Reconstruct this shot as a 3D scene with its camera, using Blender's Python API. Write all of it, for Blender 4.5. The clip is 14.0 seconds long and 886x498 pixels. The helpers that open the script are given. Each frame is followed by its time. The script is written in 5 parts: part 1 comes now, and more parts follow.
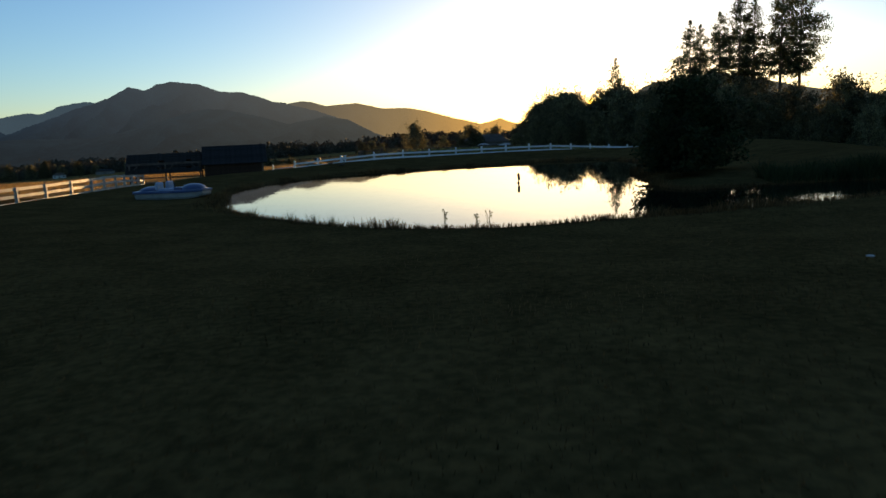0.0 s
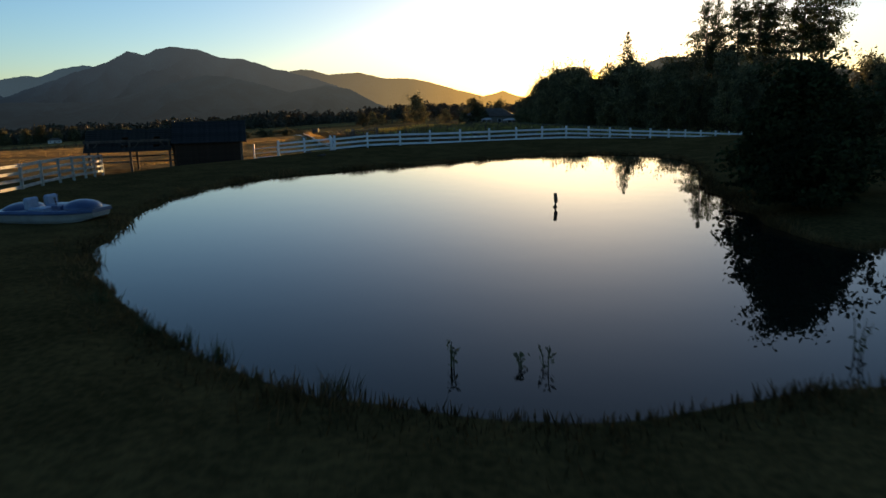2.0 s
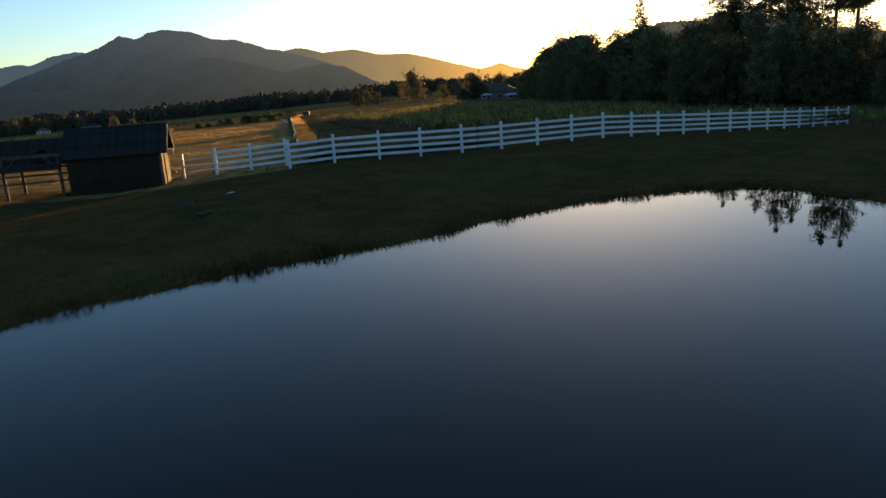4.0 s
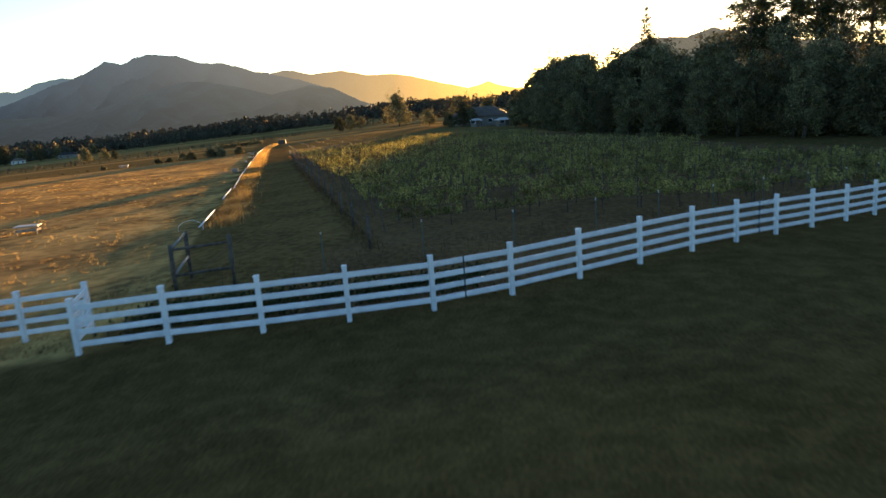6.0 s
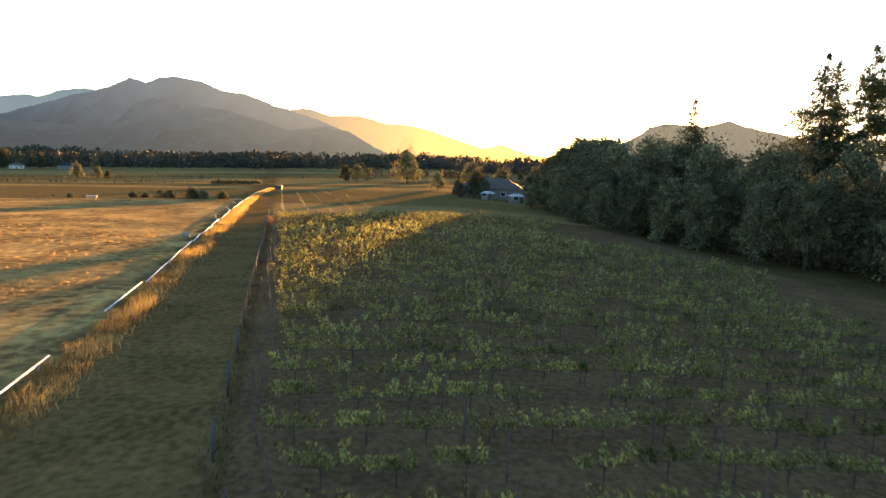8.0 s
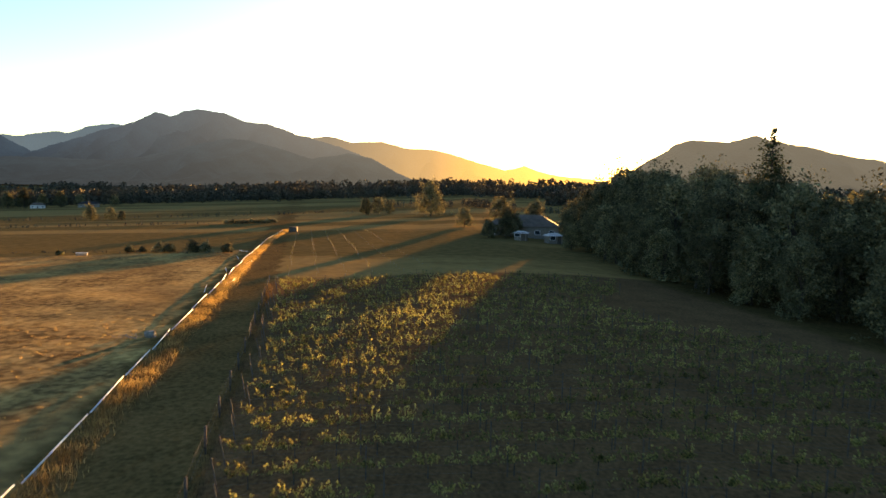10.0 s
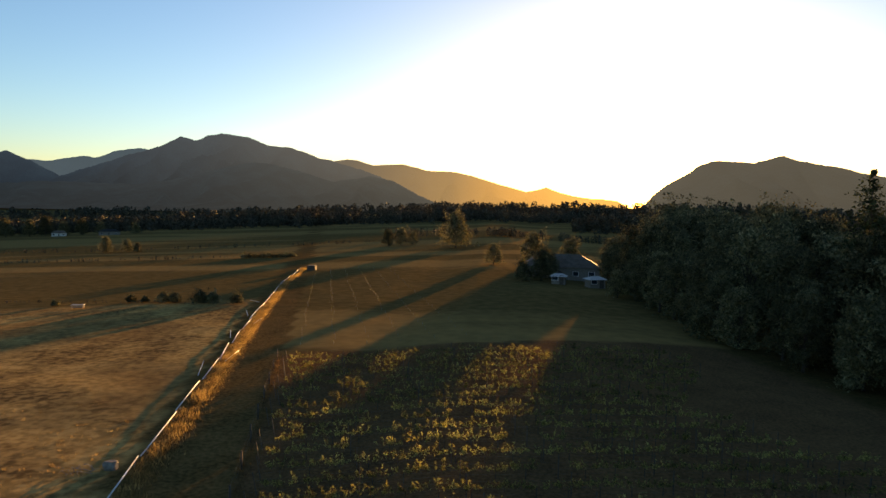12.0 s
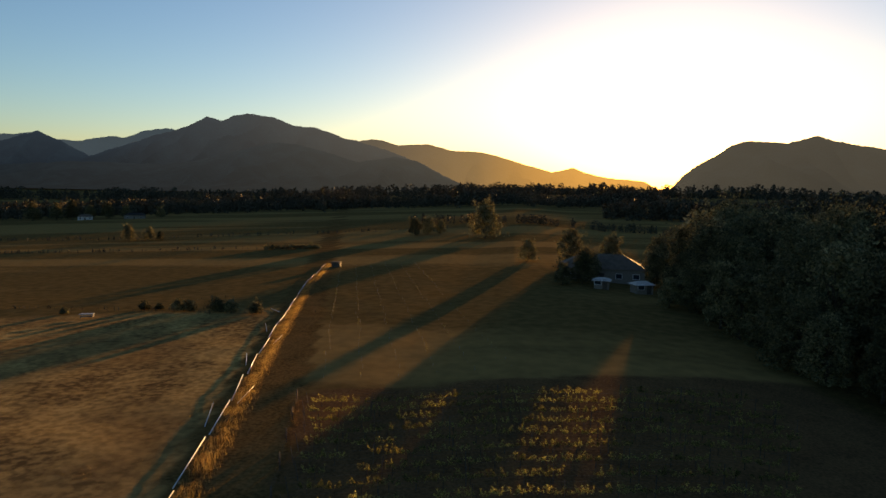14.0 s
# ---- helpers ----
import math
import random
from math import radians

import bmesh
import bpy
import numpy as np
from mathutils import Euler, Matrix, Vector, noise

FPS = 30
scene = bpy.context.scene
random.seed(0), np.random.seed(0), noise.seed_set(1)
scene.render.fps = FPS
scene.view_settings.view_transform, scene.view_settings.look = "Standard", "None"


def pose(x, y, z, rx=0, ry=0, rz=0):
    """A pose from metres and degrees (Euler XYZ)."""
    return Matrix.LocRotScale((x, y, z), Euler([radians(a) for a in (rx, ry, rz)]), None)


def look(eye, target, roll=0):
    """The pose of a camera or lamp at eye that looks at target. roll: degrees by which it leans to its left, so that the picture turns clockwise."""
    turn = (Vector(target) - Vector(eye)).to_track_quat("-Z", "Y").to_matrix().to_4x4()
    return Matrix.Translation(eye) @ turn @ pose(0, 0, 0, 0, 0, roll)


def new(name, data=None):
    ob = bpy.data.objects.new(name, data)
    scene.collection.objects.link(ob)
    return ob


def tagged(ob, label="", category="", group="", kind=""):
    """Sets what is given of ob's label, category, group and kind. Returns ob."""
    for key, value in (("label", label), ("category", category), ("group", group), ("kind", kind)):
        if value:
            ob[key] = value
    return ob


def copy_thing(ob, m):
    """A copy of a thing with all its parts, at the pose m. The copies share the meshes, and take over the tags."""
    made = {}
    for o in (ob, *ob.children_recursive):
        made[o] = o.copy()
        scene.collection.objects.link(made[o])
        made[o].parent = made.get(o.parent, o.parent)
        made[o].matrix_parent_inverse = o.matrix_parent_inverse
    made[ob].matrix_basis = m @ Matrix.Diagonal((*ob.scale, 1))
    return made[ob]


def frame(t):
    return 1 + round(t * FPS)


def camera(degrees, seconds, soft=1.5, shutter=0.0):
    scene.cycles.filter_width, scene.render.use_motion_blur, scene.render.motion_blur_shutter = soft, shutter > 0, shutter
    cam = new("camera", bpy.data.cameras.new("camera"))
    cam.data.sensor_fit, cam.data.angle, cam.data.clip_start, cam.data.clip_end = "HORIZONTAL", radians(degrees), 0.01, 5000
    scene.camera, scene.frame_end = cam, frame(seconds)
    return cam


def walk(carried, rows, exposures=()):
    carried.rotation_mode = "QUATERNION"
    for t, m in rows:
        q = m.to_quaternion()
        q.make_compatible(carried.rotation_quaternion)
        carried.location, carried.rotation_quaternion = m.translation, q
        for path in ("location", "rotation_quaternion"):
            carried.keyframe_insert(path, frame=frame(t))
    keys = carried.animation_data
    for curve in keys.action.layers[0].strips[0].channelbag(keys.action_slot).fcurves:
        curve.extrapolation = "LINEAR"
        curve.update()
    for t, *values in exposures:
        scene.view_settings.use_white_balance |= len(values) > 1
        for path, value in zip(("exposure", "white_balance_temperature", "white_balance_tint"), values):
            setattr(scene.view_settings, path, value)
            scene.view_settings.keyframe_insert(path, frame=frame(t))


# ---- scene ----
cam = camera(66.0, 14.0, shutter=0.3)
PATH = [
    (0, (-0.566, 2.281, 2.212), (-0.591, 4.255, 1.894), -2.6),
    (0.5, (-0.508, 3.439, 2.275), (-0.515, 5.414, 1.961), -1.0),
    (1, (-0.479, 4.91, 2.417), (-0.495, 6.883, 2.091), 0.2),
    (1.5, (-0.526, 6.703, 2.606), (-0.548, 8.671, 2.246), -0.1),
    (2, (-0.639, 8.751, 2.832), (-0.665, 10.711, 2.435), -1.4),
    (4.5, (-0.369, 27.121, 3.867), (-0.403, 29.065, 3.398), -3.6),
    (5, (-0.147, 31.777, 4.262), (-0.174, 33.724, 3.806), -3.8),
    (5.5, (0.219, 36.751, 4.742), (0.202, 38.702, 4.301), -4.2),
    (6, (0.586, 42.029, 5.317), (0.577, 43.985, 4.9), -4.5),
    (6.5, (0.976, 47.138, 6.009), (0.973, 49.104, 5.645), -2.9),
    (7, (1.185, 52.186, 6.626), (1.197, 54.159, 6.297), -0.7),
    (7.5, (1.104, 57.048, 7.368), (1.116, 59.027, 7.083), 1.8),
    (8, (0.969, 61.423, 8.238), (0.969, 63.406, 7.977), 2.9),
    (10.5, (-1.184, 84.4, 13.033), (-1.274, 86.39, 12.85), 0.8),
    (11, (-1.844, 88.156, 14.097), (-1.945, 90.147, 13.929), 0.7),
    (11.5, (-2.504, 91.671, 14.977), (-2.622, 93.662, 14.826), 0.7),
    (12, (-3.262, 94.796, 15.852), (-3.399, 96.787, 15.715), 0.9),
    (12.5, (-3.793, 97.324, 16.962), (-3.934, 99.314, 16.824), 1.5),
    (13, (-4.554, 100.52, 17.977), (-4.712, 102.507, 17.82), 1.2),
    (13.5, (-5.305, 103.087, 18.855), (-5.487, 105.07, 18.674), 1.1),
    (14, (-6.145, 105.799, 19.577), (-6.351, 107.779, 19.38), 1.0),
]
EXPOSURES = [(0, 1.4, 7500, 10), (2, 1.35, 7500, 9), (4.5, 2.1, 8100, 11), (5.5, 2.6, 8300, 12), (6, 2.85, 8500, 14), (7, 3.45, 9200, 18), (8, 3.65, 9600, 19), (10.5, 2.55, 9500, 17), (12, 1.9, 9200, 16), (14, 1.35, 9100, 16)]
walk(cam, [(t, look(eye, target, roll)) for t, eye, target, roll in PATH], EXPOSURES)

# ---- light: a low evening sun behind the woods, and a clear sky ----
SUN_AZ, SUN_EL = 11.9, 2.35          # degrees clockwise from +y, and above the horizon
world = bpy.data.worlds.new("evening_sky")
scene.world = world
world.use_nodes = True
wn, wl = world.node_tree.nodes, world.node_tree.links
sky = wn.new("ShaderNodeTexSky")
sky.sky_type = "NISHITA"
sky.sun_disc = False
sky.sun_elevation = radians(SUN_EL)
sky.sun_rotation = radians(SUN_AZ)
sky.air_density, sky.dust_density, sky.ozone_density = 0.82, 0.55, 3.4
wn["Background"].inputs["Strength"].default_value = 0.15
wl.new(sky.outputs["Color"], wn["Background"].inputs["Color"])

sun_data = bpy.data.lights.new("sun", "SUN")
sun_data.energy, sun_data.angle, sun_data.color = 5.0, radians(0.6), (1.0, 0.61, 0.26)
sun = new("sun", sun_data)
az, el = radians(SUN_AZ), radians(SUN_EL)
SUN_DIR = Vector((math.sin(az) * math.cos(el), math.cos(az) * math.cos(el), math.sin(el)))
sun.matrix_basis = look((0, 0, 60), Vector((0, 0, 60)) - SUN_DIR)

# ---- materials ----


def nodes_of(name):
    m = bpy.data.materials.new(name)
    m.use_nodes = True
    nt = m.node_tree
    return m, nt.nodes, nt.links, nt.nodes["Principled BSDF"]


def plain(name, a, b, scale=6.0, rough=0.8, bump=0.15, metal=0.0, fine=60.0, per_object=0.0, transmit=0.0):
    """A surface that varies between two colours at two scales, with relief and, where asked, from object to object."""
    m, n, l, bsdf = nodes_of(name)
    co = n.new("ShaderNodeTexCoord")
    big, small = n.new("ShaderNodeTexNoise"), n.new("ShaderNodeTexNoise")
    big.inputs["Scale"].default_value, small.inputs["Scale"].default_value = scale, fine
    big.inputs["Detail"].default_value, small.inputs["Detail"].default_value = 5, 3
    for t in (big, small):
        l.new(co.outputs["Object"], t.inputs["Vector"])
    add = n.new("ShaderNodeMath")
    add.operation = "MULTIPLY_ADD"
    add.inputs[1].default_value = 0.35
    l.new(small.outputs["Fac"], add.inputs[0])
    l.new(big.outputs["Fac"], add.inputs[2])
    ramp = n.new("ShaderNodeValToRGB")
    ramp.color_ramp.elements[0].position, ramp.color_ramp.elements[0].color = 0.48, (*a, 1)
    ramp.color_ramp.elements[1].position, ramp.color_ramp.elements[1].color = 0.86, (*b, 1)
    l.new(add.outputs[0], ramp.inputs["Fac"])
    out = ramp.outputs["Color"]
    if per_object:
        info, hsv, rng = n.new("ShaderNodeObjectInfo"), n.new("ShaderNodeHueSaturation"), n.new("ShaderNodeMapRange")
        rng.inputs["To Min"].default_value, rng.inputs["To Max"].default_value = 1 - per_object, 1 + per_object
        l.new(info.outputs["Random"], rng.inputs["Value"])
        l.new(rng.outputs["Result"], hsv.inputs["Value"])
        l.new(out, hsv.inputs["Color"])
        out = hsv.outputs["Color"]
    l.new(out, bsdf.inputs["Base Color"])
    bsdf.inputs["Roughness"].default_value, bsdf.inputs["Metallic"].default_value = rough, metal
    if bump:
        bm = n.new("ShaderNodeBump")
        bm.inputs["Strength"].default_value, bm.inputs["Distance"].default_value = bump, 0.02
        l.new(add.outputs[0], bm.inputs["Height"])
        l.new(bm.outputs["Normal"], bsdf.inputs["Normal"])
    if rough > 0.7:
        bsdf.inputs["Specular IOR Level"].default_value = 0.15
    return m


def leafy(name, dark, light, glow=0.35, clump=0.7, vary=0.0):
    """Leaves: colour varies from leaf to leaf, and light passes through them."""
    m, n, l, bsdf = nodes_of(name)
    geo, ramp = n.new("ShaderNodeNewGeometry"), n.new("ShaderNodeValToRGB")
    ramp.color_ramp.elements[0].color, ramp.color_ramp.elements[1].color = (*dark, 1), (*light, 1)
    l.new(geo.outputs["Random Per Island"], ramp.inputs["Fac"])
    noi, tone, mul = n.new("ShaderNodeTexNoise"), n.new("ShaderNodeMapRange"), n.new("ShaderNodeMix")
    noi.inputs["Scale"].default_value, noi.inputs["Detail"].default_value = clump, 3
    l.new(geo.outputs["Position"], noi.inputs["Vector"])
    tone.inputs["From Min"].default_value, tone.inputs["From Max"].default_value = 0.35, 0.65
    tone.inputs["To Min"].default_value, tone.inputs["To Max"].default_value = 0.5, 1.35
    l.new(noi.outputs["Fac"], tone.inputs["Value"])
    mul.data_type, mul.blend_type = "RGBA", "MULTIPLY"
    mul.inputs["Factor"].default_value = 1.0
    own, each, both = n.new("ShaderNodeObjectInfo"), n.new("ShaderNodeMapRange"), n.new("ShaderNodeMath")
    each.inputs["To Min"].default_value, each.inputs["To Max"].default_value = 1 - vary, 1 + vary
    l.new(own.outputs["Random"], each.inputs["Value"])
    both.operation = "MULTIPLY"
    l.new(tone.outputs["Result"], both.inputs[0])
    l.new(each.outputs["Result"], both.inputs[1])
    l.new(ramp.outputs["Color"], mul.inputs["A"])
    l.new(both.outputs[0], mul.inputs["B"])
    leaf_colour = mul.outputs["Result"]
    l.new(leaf_colour, bsdf.inputs["Base Color"])
    bsdf.inputs["Roughness"].default_value = 0.75
    bsdf.inputs["Specular IOR Level"].default_value = 0.04
    thin, mix = n.new("ShaderNodeBsdfTranslucent"), n.new("ShaderNodeMixShader")
    l.new(leaf_colour, thin.inputs["Color"])
    mix.inputs["Fac"].default_value = glow
    l.new(bsdf.outputs["BSDF"], mix.inputs[1])
    l.new(thin.outputs["BSDF"], mix.inputs[2])
    l.new(mix.outputs["Shader"], n["Material Output"].inputs["Surface"])
    return m


WHITE = plain("white_vinyl", (0.50, 0.52, 0.53), (0.66, 0.67, 0.67), 2.5, 0.45, 0.05, fine=30, per_object=0.05)
WOOD_DARK = plain("weathered_dark_wood", (0.045, 0.035, 0.028), (0.12, 0.09, 0.07), 5, 0.85, 0.4)
WOOD_RED = plain("brown_barn_boards", (0.022, 0.012, 0.008), (0.052, 0.028, 0.018), 3, 0.85, 0.3, per_object=0.12)
WOOD_TRIM = plain("weathered_trim", (0.07, 0.055, 0.042), (0.14, 0.11, 0.085), 4, 0.85, 0.3)
WOOD_WARM = plain("warm_brown_planks", (0.055, 0.027, 0.017), (0.115, 0.056, 0.034), 3, 0.8, 0.3)
WOOD_GREY = plain("grey_wood", (0.13, 0.11, 0.09), (0.24, 0.21, 0.175), 4, 0.85, 0.3)
SHINGLE = plain("dark_roof_shingle", (0.014, 0.013, 0.013), (0.034, 0.031, 0.03), 4, 0.97, 0.35, per_object=0.2)
BARK = plain("bark", (0.035, 0.025, 0.018), (0.10, 0.075, 0.055), 3, 0.9, 0.5)
STEEL = plain("green_steel_post", (0.03, 0.045, 0.035), (0.07, 0.09, 0.07), 8, 0.6, 0.1)
WIRE = plain("rusty_wire", (0.06, 0.055, 0.05), (0.12, 0.11, 0.10), 8, 0.8, 0.0, metal=0.3)
PIPE = plain("white_pipe", (0.42, 0.42, 0.40), (0.66, 0.65, 0.62), 1.5, 0.3, 0.05)
HULL = plain("white_hull", (0.19, 0.19, 0.185), (0.30, 0.30, 0.29), 3, 0.4, 0.05)
WHITE_OLD = plain("dirty_weathered_vinyl", (0.24, 0.22, 0.18), (0.42, 0.39, 0.33), 2.5, 0.6, 0.1, fine=30, per_object=0.1)
SEAT = plain("pale_blue_plastic", (0.15, 0.21, 0.30), (0.25, 0.32, 0.42), 3, 0.4, 0.05)
ROOF_WOOD = plain("black_weathered_planks", (0.014, 0.012, 0.010), (0.04, 0.033, 0.028), 5, 0.95, 0.4)
BLUE = plain("blue_plastic", (0.022, 0.045, 0.10), (0.042, 0.08, 0.165), 3, 0.35, 0.05)
BLACK = plain("black_rubber", (0.015, 0.015, 0.015), (0.03, 0.03, 0.03), 6, 0.7, 0.1)
PLASTER = plain("pale_house_wall", (0.45, 0.42, 0.38), (0.60, 0.57, 0.52), 1, 0.85, 0.1)
ROOF_GREY = plain("grey_metal_roof", (0.09, 0.066, 0.05), (0.14, 0.105, 0.08), 1, 0.92, 0.1)
EARTH = plain("dug_earth", (0.022, 0.016, 0.011), (0.055, 0.040, 0.028), 8, 0.9, 0.4)
STONE = plain("pale_stone", (0.35, 0.33, 0.30), (0.5, 0.48, 0.45), 8, 0.85, 0.3)
GLASS = plain("dark_window_glass", (0.02, 0.025, 0.03), (0.04, 0.045, 0.05), 1, 0.08, 0.0)
LEAF = leafy("broad_leaves", (0.061, 0.063, 0.032), (0.186, 0.161, 0.082), 0.18, vary=0.4)
LEAF_FAR = leafy("far_leaves", (0.050, 0.048, 0.034), (0.092, 0.080, 0.055), 0.03)
NEEDLE = leafy("pine_needles", (0.028, 0.038, 0.018), (0.07, 0.08, 0.034), 0.25)
VINE = leafy("vine_leaves", (0.052, 0.060, 0.022), (0.37, 0.325, 0.105), 0.55, vary=0.2)
WILLOW = leafy("willow_leaves", (0.016, 0.022, 0.009), (0.045, 0.055, 0.022), 0.2)
BLADE = leafy("lawn_grass_blades", (0.054, 0.035, 0.014), (0.155, 0.089, 0.037), 0.4)
STRAW = leafy("dry_grass_blades", (0.170, 0.105, 0.037), (0.370, 0.245, 0.095), 0.65)
REED = leafy("reed_stems", (0.03, 0.035, 0.015), (0.08, 0.08, 0.035), 0.3)


def make_water():
    m, n, l, bsdf = nodes_of("pond_water")
    bsdf.inputs["Base Color"].default_value = (0.008, 0.008, 0.006, 1)
    bsdf.inputs["Roughness"].default_value = 0.015
    bsdf.inputs["IOR"].default_value = 1.25
    bsdf.inputs["Specular IOR Level"].default_value = 0.4
    bsdf.inputs["Specular Tint"].default_value = (1.0, 0.94, 0.80, 1)
    co, noi, bm = n.new("ShaderNodeTexCoord"), n.new("ShaderNodeTexNoise"), n.new("ShaderNodeBump")
    noi.inputs["Scale"].default_value, noi.inputs["Detail"].default_value = 1.6, 3
    l.new(co.outputs["Object"], noi.inputs["Vector"])
    bm.inputs["Strength"].default_value, bm.inputs["Distance"].default_value = 0.05, 0.02
    l.new(noi.outputs["Fac"], bm.inputs["Height"])
    l.new(bm.outputs["Normal"], bsdf.inputs["Normal"])
    return m


WATER = make_water()


def make_ground():
    """Lawn, dry pasture, bare vineyard soil and mown lane on one sheet, told apart by three masks on its points."""
    m, n, l, bsdf = nodes_of("ground")
    co = n.new("ShaderNodeTexCoord")

    def noise_at(scale, detail=4.0, stretch=None):
        t = n.new("ShaderNodeTexNoise")
        t.inputs["Scale"].default_value, t.inputs["Detail"].default_value = scale, detail
        if stretch:
            mp = n.new("ShaderNodeMapping")
            mp.inputs["Scale"].default_value = stretch
            mp.inputs["Rotation"].default_value = (0, 0, radians(-13.6))
            l.new(co.outputs["Object"], mp.inputs["Vector"])
            l.new(mp.outputs["Vector"], t.inputs["Vector"])
        else:
            l.new(co.outputs["Object"], t.inputs["Vector"])
        return t.outputs["Fac"]

    def ramp(fac, a, b, lo=0.35, hi=0.65):
        r = n.new("ShaderNodeValToRGB")
        r.color_ramp.elements[0].position, r.color_ramp.elements[0].color = lo, (*a, 1)
        r.color_ramp.elements[1].position, r.color_ramp.elements[1].color = hi, (*b, 1)
        l.new(fac, r.inputs["Fac"])
        return r.outputs["Color"]

    def mixed(fac, a, b, blend="MIX"):
        x = n.new("ShaderNodeMix")
        x.data_type, x.blend_type = "RGBA", blend
        if isinstance(fac, float):
            x.inputs["Factor"].default_value = fac
        else:
            l.new(fac, x.inputs["Factor"])
        l.new(a, x.inputs["A"])
        l.new(b, x.inputs["B"])
        return x.outputs["Result"]

    def mask(name):
        a = n.new("ShaderNodeAttribute")
        a.attribute_name = name
        soft, s = n.new("ShaderNodeMapRange"), n.new("ShaderNodeMath")
        s.operation = "MULTIPLY_ADD"
        s.inputs[1].default_value, s.inputs[2].default_value = 0.6, -0.3
        l.new(noise_at(0.8, 5), s.inputs[0])
        add = n.new("ShaderNodeMath")
        l.new(a.outputs["Fac"], add.inputs[0])
        l.new(s.outputs[0], add.inputs[1])
        soft.inputs["From Min"].default_value, soft.inputs["From Max"].default_value = 0.3, 0.7
        l.new(add.outputs[0], soft.inputs["Value"])
        return soft.outputs["Result"]

    lawn = mixed(0.5, mixed(0.5, ramp(noise_at(0.3), (0.046, 0.036, 0.012), (0.123, 0.080, 0.028)), ramp(noise_at(1.5, 6), (0.030, 0.023, 0.009), (0.151, 0.095, 0.034), 0.4, 0.65)), ramp(noise_at(14, 8), (0.030, 0.021, 0.009), (0.130, 0.078, 0.029)))
    dry = mixed(0.45, ramp(noise_at(0.16, 9), (0.140, 0.084, 0.033), (0.480, 0.290, 0.098), 0.42, 0.62), ramp(noise_at(1.3, 12), (0.075, 0.045, 0.020), (0.500, 0.305, 0.112), 0.40, 0.62))
    dry = mixed(ramp(noise_at(0.035, 6), (0, 0, 0), (0.7, 0.7, 0.7), 0.45, 0.6), dry, ramp(noise_at(0.8, 9), (0.110, 0.068, 0.028), (0.290, 0.172, 0.066)))
    soil = mixed(0.5, ramp(noise_at(0.3), (0.082, 0.046, 0.022), (0.150, 0.083, 0.037)), ramp(noise_at(4, 8), (0.055, 0.032, 0.015), (0.191, 0.106, 0.048)))
    lane = mixed(0.5, ramp(noise_at(0.25, 7), (0.080, 0.054, 0.019), (0.180, 0.104, 0.037)), ramp(noise_at(3, 9), (0.036, 0.024, 0.009), (0.190, 0.112, 0.045)))
    green = mixed(0.4, ramp(noise_at(0.022, 5, (0.16, 1.3, 1)), (0.108, 0.074, 0.027), (0.275, 0.172, 0.062), 0.46, 0.55), ramp(noise_at(0.5, 8), (0.095, 0.060, 0.023), (0.238, 0.146, 0.054)))
    col = mixed(mask("dry"), lawn, dry)
    col = mixed(mask("far"), col, green)
    col = mixed(mask("lane"), col, lane)
    col = mixed(mask("soil"), col, soil)
    l.new(col, bsdf.inputs["Base Color"])
    bsdf.inputs["Roughness"].default_value = 1.0
    bsdf.inputs["Specular IOR Level"].default_value = 0.0
    bm = n.new("ShaderNodeBump")
    bm.inputs["Strength"].default_value, bm.inputs["Distance"].default_value = 0.35, 0.04
    l.new(noise_at(7, 8), bm.inputs["Height"])
    l.new(bm.outputs["Normal"], bsdf.inputs["Normal"])
    return m


GROUND = make_ground()


